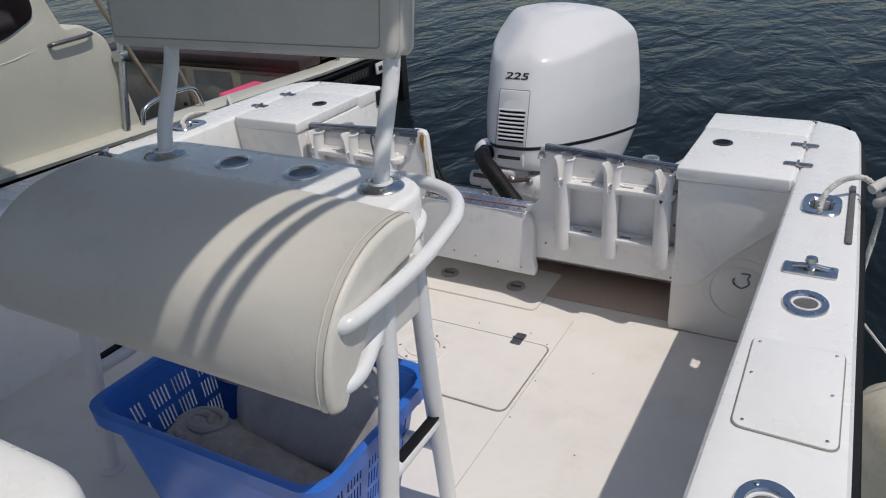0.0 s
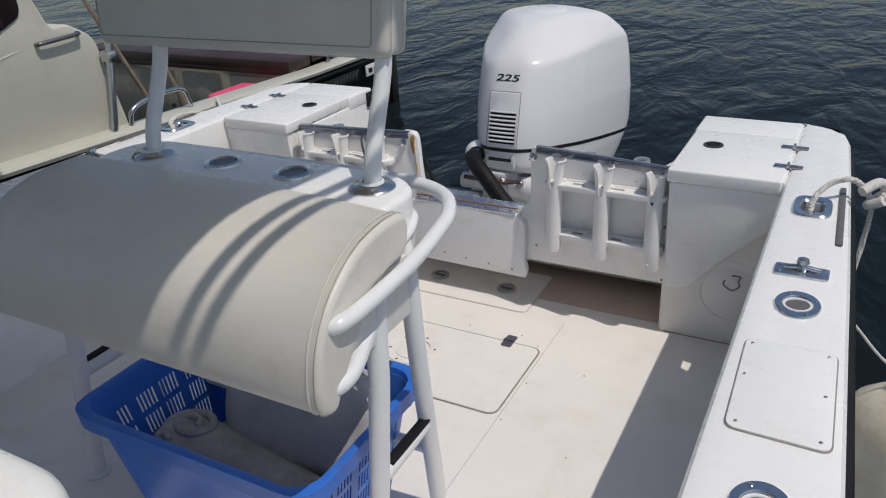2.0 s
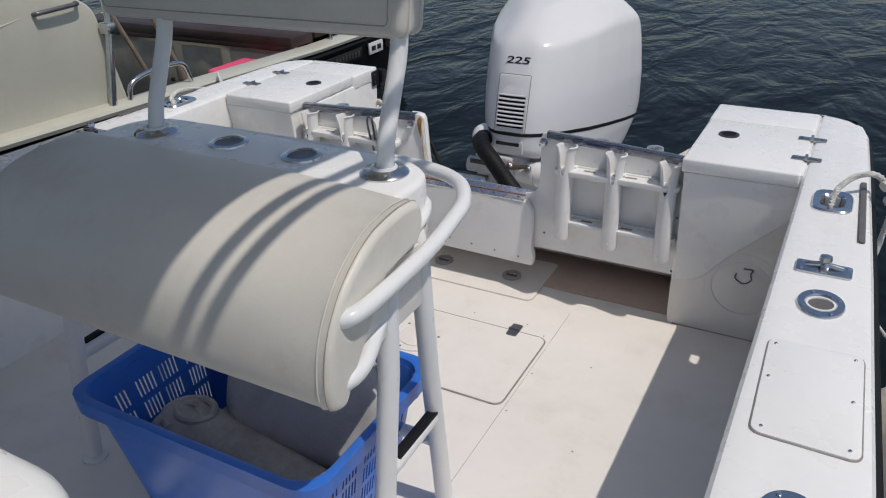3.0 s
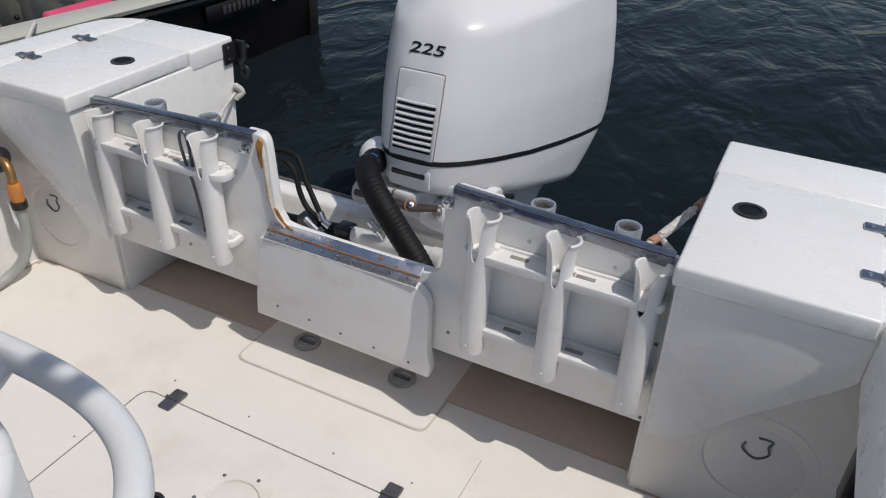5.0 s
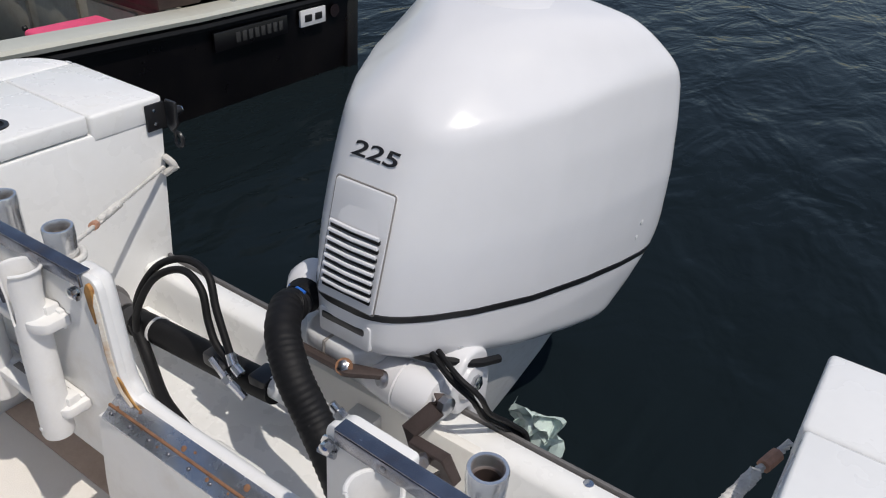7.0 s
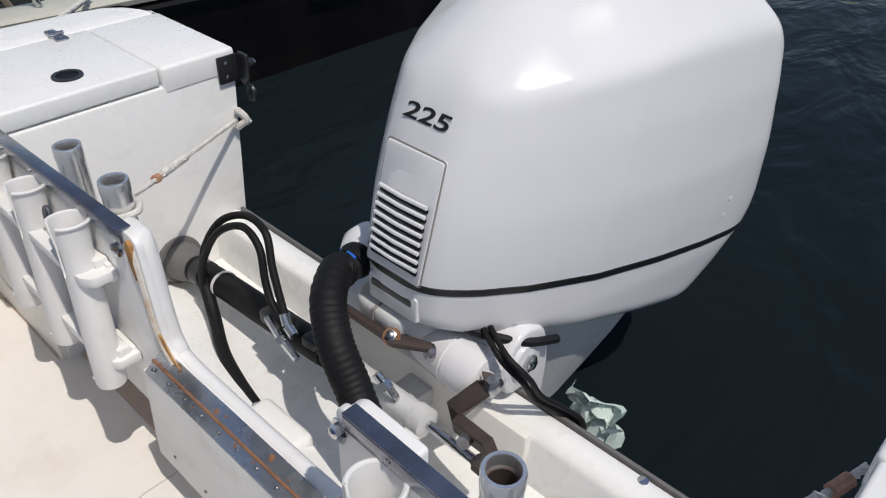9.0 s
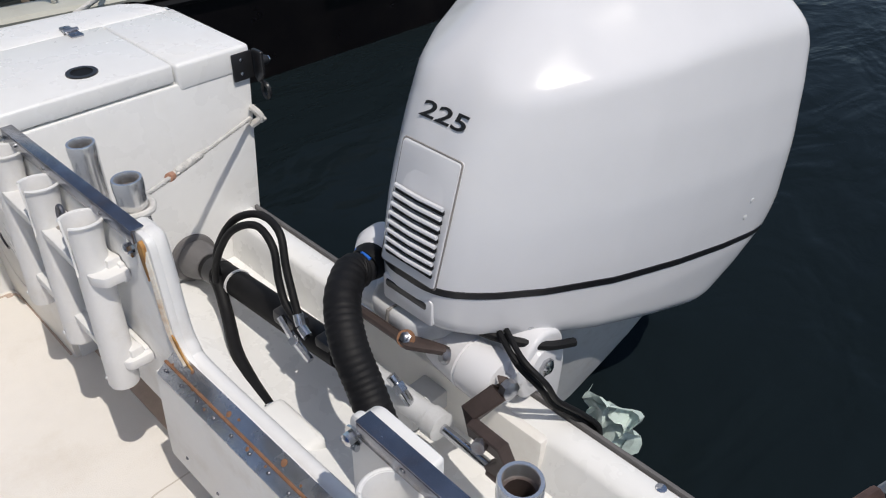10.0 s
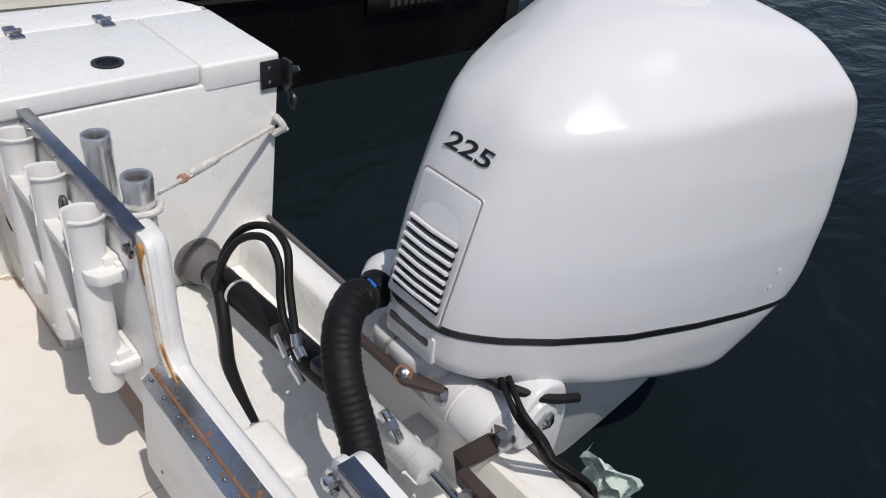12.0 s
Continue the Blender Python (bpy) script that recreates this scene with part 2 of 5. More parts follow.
def prism(poly, axis, a, b, w=0.003, seg=2):
    """A polygon drawn in the two other axes, extruded along axis from a to b."""
    bm = bmesh.new()

    def at(p, d):
        return {"x": (d, p[0], p[1]), "y": (p[0], d, p[1]), "z": (p[0], p[1], d)}[axis]
    f = bm.faces.new([bm.verts.new(at(p, a)) for p in poly])
    g = bmesh.ops.extrude_face_region(bm, geom=[f])
    delta = Vector(at((0, 0), b - a))
    for v in g["geom"]:
        if isinstance(v, bmesh.types.BMVert):
            v.co += delta
    bmesh.ops.recalc_face_normals(bm, faces=bm.faces)
    return bevelled(bm, w, seg, 50)


def glide(pts, n=6, closed=False):
    """A smooth curve through points (Catmull-Rom)."""
    pts = [Vector(p) for p in pts]
    out = []
    m = len(pts)
    for i in range(m if closed else m - 1):
        p1, p2 = pts[i], pts[(i + 1) % m]
        p0 = pts[i - 1] if (closed or i) else p1 * 2 - p2
        p3 = pts[(i + 2) % m] if (closed or i + 2 < m) else p2 * 2 - p1
        for k in range(n):
            t = k / n
            out.append(0.5 * ((2 * p1) + (p2 - p0) * t + (2 * p0 - 5 * p1 + 4 * p2 - p3) * t * t + (3 * p1 - p0 - 3 * p2 + p3) * t ** 3))
    if not closed:
        out.append(pts[-1])
    return out


def loft(rings, cap=True, closed=False):
    bm = bmesh.new()
    vs = [[bm.verts.new(p) for p in ring] for ring in rings]
    m = len(vs)
    for i in range(m if closed else m - 1):
        a, b = vs[i], vs[(i + 1) % m]
        for k in range(len(a)):
            bm.faces.new((a[k], a[(k + 1) % len(a)], b[(k + 1) % len(a)], b[k]))
    if cap and not closed:
        bm.faces.new(list(reversed(vs[0])))
        bm.faces.new(vs[-1])
    return bm


def tube(pts, r, n=12, closed=False, radii=None):
    """A round bar along a line of points."""
    pts = [Vector(p) for p in pts]
    m = len(pts)
    rings = []
    up = None
    for i, p in enumerate(pts):
        a = pts[i - 1] if (i or closed) else p
        b = pts[(i + 1) % m] if (closed or i + 1 < m) else p
        d = (b - a).normalized()
        if up is None:
            up = d.orthogonal().normalized()
        up = (up - d * up.dot(d)).normalized()
        s = d.cross(up)
        rr = radii[i] if radii else r
        rings.append([p + (up * math.cos(2 * math.pi * k / n) + s * math.sin(2 * math.pi * k / n)) * rr for k in range(n)])
    return loft(rings, True, closed)


def lathe(profile, at, axis=(0, 0, 1), n=28, cap=True):
    """Turned shape: (radius, height) pairs about an axis through at."""
    d = Vector(axis).normalized()
    u = d.orthogonal().normalized()
    s = d.cross(u)
    rings = [[Vector(at) + d * h + (u * math.cos(2 * math.pi * k / n) + s * math.sin(2 * math.pi * k / n)) * r for k in range(n)] for r, h in profile]
    return loft(rings, cap)


def washer(profile, at, axis=(0, 0, 1), n=28):
    """Turned ring: a closed section of (radius, height) pairs."""
    d = Vector(axis).normalized()
    u = d.orthogonal().normalized()
    s = d.cross(u)
    rings = [[Vector(at) + d * h + (u * math.cos(2 * math.pi * k / n) + s * math.sin(2 * math.pi * k / n)) * r for r, h in profile] for k in range(n)]
    return loft(rings, False, True)


def screw(name, at, axis, parent, r=0.0045, material=None):
    return part(name, lathe([(r, 0.0), (r, 0.0012), (r * 0.6, 0.0022)], at, axis, 10), material or STEEL, parent)


def twist(pts, r, strands=3, pitch=0.035, n=7):
    """A laid rope along a line: strands wound round each other."""
    path = [Vector(p) for p in pts]
    acc = [0.0]
    for a, b in zip(path, path[1:]):
        acc.append(acc[-1] + (b - a).length)
    bms = []
    for k in range(strands):
        line = []
        up = None
        for i, p in enumerate(path):
            d = (path[min(i + 1, len(path) - 1)] - path[max(i - 1, 0)]).normalized()
            up = d.orthogonal().normalized() if up is None else (up - d * up.dot(d)).normalized()
            s = d.cross(up)
            ang = 2 * math.pi * (acc[i] / pitch + k / strands)
            line.append(p + (up * math.cos(ang) + s * math.sin(ang)) * r * 0.52)
        bms.append(tube(line, r * 0.55, n))
    return join(*bms)


def dense(pts, step):
    out = [Vector(pts[0])]
    for a, b in zip(pts, pts[1:]):
        a, b = Vector(a), Vector(b)
        k = max(1, int((b - a).length / step))
        out += [a.lerp(b, i / k) for i in range(1, k + 1)]
    return out


def lettering(name, text, size, m, material, parent, shear=0.0, fat=0.0):
    """Raised letters: built-in font, turned to a mesh at the pose m, under its thing."""
    cu = bpy.data.curves.new(name, "FONT")
    cu.body, cu.size, cu.shear, cu.extrude, cu.offset = text, size, shear, 0.0006, fat
    cu.align_x, cu.align_y = "CENTER", "CENTER"
    tmp = new("letters_source", cu)
    dg = bpy.context.evaluated_depsgraph_get()
    me = bpy.data.meshes.new_from_object(tmp.evaluated_get(dg))
    bpy.data.objects.remove(tmp)
    me.transform(m)
    me.transform(Matrix.Translation(-AT[parent.name]))
    me.materials.clear()
    me.materials.append(material)
    ob = new(name, me)
    ob.parent = parent
    AT[ob.name] = AT[parent.name]
    return ob

# ---------------------------------------------------------------- water and deck
bm = bmesh.new()
bmesh.ops.create_grid(bm, x_segments=8, y_segments=8, size=900)
for v in bm.verts:
    v.co.z = -0.07
solo("water", bm, WATER, (0, 0, -0.07), "dark blue-green rippled harbour water round the boats", "water", kind="structure")


def deck_hatch(x0, x1, y0, y1, r, parent, line_=None, name="hatch_lid"):
    """A flush lid in the deck: a gasket line and a slightly proud panel."""
    ring = rounded([(x0, y0), (x1, y0), (x1, y1), (x0, y1)], r)
    h = part(name, prism(ring, "z", 0.0003, 0.0042, 0.001, 1), DECK, parent, "cream non-skid hatch lid with a grey gasket line")
    c = Vector(((x0 + x1) / 2, (y0 + y1) / 2))
    path = [(p[0] + math.copysign(0.002, p[0] - c[0]), p[1] + math.copysign(0.002, p[1] - c[1]), 0.001) for p in ring]
    part("gasket", tube(path, 0.0028, 6, True), line_ or SEAM, h)
    return h


floor = solo("floor", rbox(-1.03, 1.03, -1.6, 3.46, -0.05, 0.0, 0.0), DECK, (0, 1, 0), "cream moulded non-skid cockpit deck with hatches", "deck", kind="structure")
lid = deck_hatch(-0.354, 0.385, 2.43, 2.775, 0.03, floor)
deck_hatch(-0.25, 0.255, 2.962, 3.235, 0.025, floor, SEAM_PALE)
for x in (-0.275, 0.279):
    hb = part("hinge", prism(rounded([(x - 0.017, 2.745), (x + 0.017, 2.745), (x + 0.017, 2.808), (x - 0.017, 2.808)], 0.006), "z", 0.003, 0.0085, 0.002), DULL, floor, "dull grey stainless hatch hinge")
    part("hinge_pin", tube([(x - 0.018, 2.777, 0.009), (x + 0.018, 2.777, 0.009)], 0.0042, 8), DULL, hb)
for x in (-0.134, 0.134):
    pl = part("hatch_pull", washer([(0.022, 0.001), (0.034, 0.001), (0.033, 0.007), (0.023, 0.006)], (x, 3.085, 0.004), n=20), DECK_GREY, floor, "round flush lift ring")
    part("pull_bar", tube([(x - 0.02, 3.085, 0.009), (x + 0.02, 3.085, 0.009)], 0.004, 6), DULL, pl)
    part("pull_bar", rbox(x - 0.022, x + 0.022, 3.07, 3.1, 0.004, 0.0065, 0.001), DECK_GREY, pl)
dp = part("deck_plate", washer([(0.055, 0.003), (0.082, 0.003), (0.081, 0.0068), (0.057, 0.0068)], (0.02, 2.615, 0.002), n=36), DECK, floor, "round cream inspection plate")
part("plate_cover", lathe([(0.052, 0.002), (0.052, 0.0055), (0.047, 0.0065)], (0.02, 2.615, 0.002), n=32), DECK, dp)
for k in range(6):
    a = k * math.pi / 3 + 0.3
    screw("screw", (0.02 + 0.071 * math.cos(a), 2.615 + 0.071 * math.sin(a), 0.0085), (0, 0, 1), dp, 0.004, DULL)
dr = part("drain", washer([(0.017, 0.001), (0.027, 0.001), (0.026, 0.006), (0.018, 0.006)], (-0.11, 2.545, 0.004), n=20), BLACK_HARD, floor, "black round drain")
part("drain_hole", lathe([(0.017, 0.0), (0.017, 0.002)], (-0.11, 2.545, 0.004), n=16), BLACK, dr)
part("aft_sole", rbox(-0.674, 0.674, 3.07, 3.428, 0.0, 0.004, 0.001), SOLE_STAIN, floor, "brown-stained deck under the motor well")
for pts in ([(0.255, 3.235, 0), (0.262, 3.42, 0)], [(-0.25, 3.235, 0), (-0.25, 3.42, 0)]):
    part("deck_joint", tube([(p[0], p[1], 0.0005) for p in pts], 0.003, 6), SEAM, floor)
part("deck_joint", tube([(0.402, -0.5, 0.0), (0.398, 2.95, 0.0)], 0.0006, 6), SEAM, floor)
for s in (1, -1):
    part("grime_line", tube(glide([(s * 0.70, 3.031, 0.0), (s * 0.96, 3.031, 0.0), (s * 0.99, 3.01, 0.0), (s * 1.002, 2.95, 0.0), (s * 1.003, 2.3, 0.0)], 6), 0.0032, 6), GRIME, floor, "brown dirt along the foot of the liner")
for x, y in ((0.37, 2.79), (0.41, 2.6), (0.41, 2.42), (0.3, 2.83), (-0.38, 2.6), (-0.32, 2.83), (0.12, 2.82), (-0.1, 2.82), (0.62, 2.35), (0.55, 2.7)):
    screw("deck_screw", (x, y, 0.0), (0, 0, 1), floor, 0.0024, SEAM)


def outer(y):
    """Half beam of the hull at the gunwale."""
    for (a, xa), (b, xb) in zip(BEAM, BEAM[1:]):
        if y <= b:
            return xa + (xb - xa) * (y - a) / (b - a)
    return BEAM[-1][1]


BEAM = [(-1.7, 1.17), (0.0, 1.20), (1.83, 1.19), (2.24, 1.175), (2.5, 1.166), (3.12, 1.14), (3.40, 1.126), (3.47, 1.112), (3.505, 1.085), (3.525, 1.05), (3.54, 1.0)]


SECTION = [(1.005, -0.04), (1.05, 0.2), (1.098, 0.42), (1.10, 0.535), (1.09, 0.535), (1.04, 0.535), (1.003, 0.535), (1.003, 0.432), (0.996, 0.42), (0.988, 0.424), (0.985, 0.44),
           (0.985, 0.535), (0.987, 0.547), (0.993, 0.554), (1.004, 0.557), (1.04, 0.557), (1.09, 0.557)]
HOLE = (2.802, 2.868)


def side_shell(s):
    """Liner, open pocket under the side deck, coaming lip, side deck with the hawse hole, and hull side."""
    bm_ = bmesh.new()
    ys = (-1.7, -0.8, 0.0, 0.9, 1.83, 2.24, 2.5, HOLE[0], HOLE[1], 3.12, 3.40, 3.44, 3.47, 3.49, 3.505, 3.525, 3.54)
    rings_ = []
    for y in ys:
        xo = outer(y)
        sec = SECTION + [(xo - 0.022, 0.557), (xo - 0.008, 0.553), (xo - 0.001, 0.543), (xo, 0.525), (xo - 0.004, 0.47), (xo - 0.03, 0.2), (xo - 0.1, -0.35), (1.03, -0.35)]
        rings_.append([bm_.verts.new((s * min(x, max(1.0, xo - 0.0005 * (17 - i) if i < 17 else xo)), y, z)) for i, (x, z) in enumerate(sec)])
    n_ = len(rings_[0])
    for i in range(len(ys) - 1):
        for k in range(n_):
            if ys[i] == HOLE[0] and k in (4, 15):
                continue
            bm_.faces.new((rings_[i][k], rings_[i][(k + 1) % n_], rings_[i + 1][(k + 1) % n_], rings_[i + 1][k]))
    h = ys.index(HOLE[0])
    for a_, b_, c_, d_ in ((rings_[h][4], rings_[h][5], rings_[h][15], rings_[h][16]), (rings_[h + 1][4], rings_[h + 1][5], rings_[h + 1][15], rings_[h + 1][16]),
                           (rings_[h][4], rings_[h + 1][4], rings_[h + 1][16], rings_[h][16]), (rings_[h][5], rings_[h + 1][5], rings_[h + 1][15], rings_[h][15])):
        bm_.faces.new((a_, b_, c_, d_))
    bm_.faces.new(rings_[-1])
    return bm_


for s, nm in ((1, "wall_port"), (-1, "wall_starboard")):
    w = solo(nm, side_shell(s), GELCOAT, (s * 1.09, 1.0, 0), "white glossy gelcoat gunwale and hull side", "gunwale", kind="structure", sharp=30)
    part("rub_rail", tube([(s * (outer(y) + 0.002), y, 0.508) for y in (-1.7, -0.8, 0.0, 0.9, 1.83, 2.24, 2.5, 2.8, 3.12, 3.40, 3.47, 3.505, 3.525)], 0.014, 8), BLACK, w, "black rubber rub rail")
    strip = prism(rounded([(s * 1.128, 2.63), (s * 1.142, 2.63), (s * 1.132, 2.985), (s * 1.118, 2.985)], 0.006), "z", 0.5575, 0.563, 0.002)
    part("rub_strip", strip, GREY_RUBBER, w, "dark grey chafe strip")

# ---------------------------------------------------------------- corner boxes, well and transom


def corner_box(s):
    side = "white gelcoat corner box with a hinged lid, beside the motor well"
    b = thing("storage_box", (s * 0.83, 3.27, 0), side, "storage box", "corner boxes")
    part("lower_wall", rbox(min(s * 0.684, s * 1.11), max(s * 0.684, s * 1.11), 3.033, 3.06, -0.04, 0.50, 0.004), LINER, b, "off-white lower liner wall")
    body = join(rbox(min(s * 0.678, s * 0.984), max(s * 0.678, s * 0.984), 3.045, 3.545, -0.3, 0.516, 0.006),
                rbox(min(s * 0.676, s * 0.983), max(s * 0.676, s * 0.983), 3.378, 3.548, 0.50, 0.557, 0.008, 3))
    for v in body.verts:
        if v.co.y > 3.4:
            v.co.y -= max(0.0, 0.5 - v.co.z) * 0.07
    part("body", body, GELCOAT, b)
    poly = rounded([(s * 0.688, 0.162), (s * 0.758, 0.172), (s * 0.846, 0.284), (s * 0.964, 0.405), (s * 0.9845, 0.43), (s * 0.9845, 0.517), (s * 0.688, 0.517)], [0.01, 0.03, 0.03, 0.02, 0.01, 0.004, 0.004])
    fp = prism(poly, "y", 2.993, 3.05, 0.014, 4)
    for v in fp.verts:
        if v.co.y < 3.03:
            v.co.y += (0.517 - v.co.z) * 0.085
    part("front_panel", fp, GELCOAT, b, "white moulded front panel, leaning in at the foot")
    part("gutter", rbox(min(s * 0.978, s * 0.9865), max(s * 0.978, s * 0.9865), 2.995, 3.54, 0.49, 0.5535, 0.001), GELCOAT, b)
    lid_ = part("lid", rbox(min(s * 0.681, s * 0.980), max(s * 0.681, s * 0.980), 2.985, 3.3755, 0.5195, 0.5585, 0.006, 3), GELCOAT, b, "glossy white lid")
    vent = part("finger_pull", washer([(0.020, -0.001), (0.030, -0.001), (0.029, 0.0035), (0.021, 0.0035)], (s * 0.76, 3.232, 0.558), n=28), BLACK_HARD, lid_, "black recessed finger pull")
    part("pull_cup", lathe([(0.022, 0.0), (0.022, 0.0012), (0.008, 0.002)], (s * 0.76, 3.232, 0.558), n=20), BLACK, lid_)
    for y in ((3.108, 3.279) if s > 0 else (3.135, 3.31)):
        h = part("hinge", prism(rounded([(s * 0.945, y - 0.014), (s * 1.02, y - 0.011), (s * 1.02, y + 0.011), (s * 0.945, y + 0.014)], 0.006), "z", 0.5582, 0.5625, 0.0015), STEEL_WORN, b, "stainless strap hinge")
        part("pin", tube([(s * 0.981, y - 0.016, 0.564), (s * 0.981, y + 0.016, 0.564)], 0.0045, 8), STEEL_WORN, h)
        for dx in (-0.024, 0.026):
            screw("screw", (s * (0.981 + dx), y, 0.5625), (0, 0, 1), h, 0.0045, STEEL)
    return b


for s in (1, -1):
    corner_box(s)
    ap = thing("access_plate", (s * 0.885, 3.033, 0.172), "round off-white access plate with a ring handle, on the liner", "access plate", "access plates")
    part("ring", washer([(0.086, 0.0), (0.112, 0.0), (0.110, 0.005), (0.088, 0.006)], (s * 0.885, 3.037, 0.172), (0, -1, 0), 40), LINER, ap)
    part("cover", lathe([(0.084, 0.0), (0.084, 0.004), (0.08, 0.006)], (s * 0.885, 3.037, 0.172), (0, -1, 0), 40), LINER, ap)
    hx, hz = s * 0.885, 0.222
    part("handle", tube(glide([(hx - 0.022, 3.03, hz - 0.004), (hx - 0.024, 3.029, hz - 0.02), (hx, 3.029, hz - 0.034), (hx + 0.02, 3.029, hz - 0.018), (hx + 0.016, 3.029, hz), (hx + 0.02, 3.03, hz + 0.014), (hx - 0.004, 3.03, hz + 0.014)], 5), 0.0022, 6), DULL, ap, "thin wire ring handle")

# small pocket fitting by the port coaming
tool = thing("tool_holder", (0.99, 2.84, 0.27), "small dark clip with a pink-handled tool on the coaming", "holder")
part("clip", rbox(0.994, 1.02, 2.86, 2.9, 0.30, 0.424, 0.004), BLACK_HARD, tool)
part("blade", prism(rounded([(2.79, 0.19), (2.825, 0.2), (2.855, 0.315), (2.82, 0.305)], 0.006), "x", 1.0, 1.016, 0.003), LINER, tool)
part("grip", rbox(0.998, 1.022, 2.825, 2.862, 0.30, 0.335, 0.006), BROWN, tool)

well = solo("well_floor", prism([(3.0795, 0.165), (3.095, 0.165), (3.25, 0.068), (3.446, 0.068), (3.446, 0.045), (3.24, 0.045), (3.0795, 0.15)], "x", -0.676, 0.676, 0.0), GELCOAT, (0, 3.27, 0.05), "white motor well tray with drain", "motor well", kind="structure")
tr_poly = [(3.452, -0.4), (3.505, -0.4), (3.505, 0.165), (3.495, 0.176), (3.448, 0.176), (3.438, 0.165), (3.43, 0.07), (3.43, -0.02), (3.452, -0.06)]
transom = solo("transom", prism(tr_poly, "x", -0.677, 0.677, 0.0), GELCOAT, (0, 3.47, 0), "white gelcoat transom below the outboard motor", "transom", kind="structure", sharp=50)
part("trim_strip", rbox(-0.677, 0.677, 3.503, 3.511, 0.15, 0.178, 0.002), GREY_RUBBER, transom, "dark rubber edge trim")
part("pad", rbox(-0.24, 0.24, 3.425, 3.45, 0.03, 0.178, 0.01), LINER, transom, "grey-white motor mounting pad")
part("transom_outer", rbox(-1.1, 1.1, 3.5055, 3.53, -0.4, 0.12, 0.0), GELCOAT, transom)
for x in (0.50, 0.53, 0.42):
    screw("transom_bolt", (x, 3.49, 0.176), (0, 0, 1), transom, 0.009, STEEL)

# the board across the motor well
board = thing("splash_board", (0, 3.06, 0.158), "white splash board with a cut-out across the motor well", "splash board")
outline = rounded([(-0.687, 0.158), (0.687, 0.158), (0.687, 0.533), (0.243, 0.556), (0.240, 0.345), (-0.160, 0.347), (-0.173, 0.557), (-0.687, 0.538)],
                  [0.004, 0.004, 0.006, 0.02, 0.05, 0.05, 0.022, 0.006], 6)
part("panel", prism(outline, "y", 3.05, 3.0625, 0.003), BOARD, board)
part("panel_base", rbox(-0.686, 0.686, 3.0627, 3.0785, 0.158, 0.33, 0.003), BOARD, board)
part("corner_block", prism(rounded([(0.244, 0.34), (0.352, 0.34), (0.352, 0.5495), (0.262, 0.554), (0.244, 0.54)], [0.01, 0.004, 0.006, 0.008, 0.02]), "y", 3.0627, 3.081, 0.005, 3), BOARD, board, "thick white rounded corner of the cut-out")
lip = [Vector((x, 3.068, z)) for x, z in [(-0.225, 0.5435), (-0.202, 0.543), (-0.189, 0.53), (-0.180, 0.405), (-0.166, 0.358), (-0.125, 0.335), (0.10, 0.332), (0.21, 0.333)]]
part("cutout_edge", tube(glide(lip, 5), 0.0165, 12), BOARD, board, "rounded white cut-out edge")
part("rust_line", tube(glide([(-0.186, 3.0495, 0.545), (-0.180, 3.0492, 0.50), (-0.176, 3.0492, 0.42), (-0.164, 3.0492, 0.375), (-0.14, 3.049, 0.35)], 6), 0.0055, 6), RUSTY, board, "yellowed rust run down the cut-out edge")
part("steel_edge", prism([(-0.672, 0.515), (-0.205, 0.536), (-0.205, 0.556), (-0.672, 0.538)], "y", 3.0435, 3.0495, 0.0012), EDGE, board, "stainless edge strip")
part("steel_edge", prism([(0.262, 0.536), (0.672, 0.514), (0.672, 0.535), (0.262, 0.556)], "y", 3.0435, 3.0495, 0.0012), EDGE, board, "stainless edge strip")
part("edge_cap", prism([(-0.672, 0.5395), (-0.203, 0.5575), (-0.203, 0.5600), (-0.672, 0.5420)], "y", 3.0435, 3.0635, 0.0008), EDGE, board, "stainless cap along the top edge")
part("edge_cap", prism([(0.262, 0.5575), (0.672, 0.5360), (0.672, 0.5385), (0.262, 0.5600)], "y", 3.0435, 3.0635, 0.0008), EDGE, board, "stainless cap along the top edge")
for x, z in ((0.33, 0.543), (0.5, 0.534), (0.62, 0.528), (-0.3, 0.543), (-0.5, 0.534), (-0.62, 0.528)):
    screw("strip_screw", (x, 3.0435, z), (0, -1, 0), board, 0.0035, STEEL_WORN)
drop_ = part("drop_panel", prism(rounded([(-0.223, 0.107), (0.233, 0.1), (0.238, 0.13), (0.229, 0.165), (0.229, 0.3), (0.205, 0.325), (-0.192, 0.325), (-0.218, 0.165)], [0.004, 0.004, 0.01, 0.01, 0.02, 0.006, 0.006, 0.01]), "y", 3.02, 3.044, 0.004), BOARD, board, "white hinged drop panel")
part("hinge_strip", prism([(3.018, 0.3255), (3.054, 0.351), (3.054, 0.356), (3.017, 0.331)], "x", -0.178, 0.2, 0.0008), HINGE, board, "rust-spotted stainless piano hinge")
part("hinge_knuckle", tube([(-0.178, 3.034, 0.343), (0.2, 3.034, 0.343)], 0.0026, 8), RUST_DARK, board, "brown rusted hinge knuckle")
for k in range(11):
    x, q_ = -0.162 + 0.034 * k + 0.008 * math.sin(k * 2.1), 0.5 + 0.32 * math.sin(k * 1.7)
    y, z = 3.0195 + 0.033 * q_, 0.3315 + 0.0243 * q_
    part("rust_spot", lathe([(0.0035 + 0.002 * math.sin(k * 3.3), 0.0), (0.002, 0.0009)], (x, y, z), (0, -0.58, 0.81), 9), RUST_DARK, board, "brown rust spot on the hinge" if k == 0 else "")
for k in range(9):
    screw("hinge_screw", (-0.165 + k * 0.043, 3.026, 0.338), (0, -0.6, 0.8), board, 0.0028, DULL)
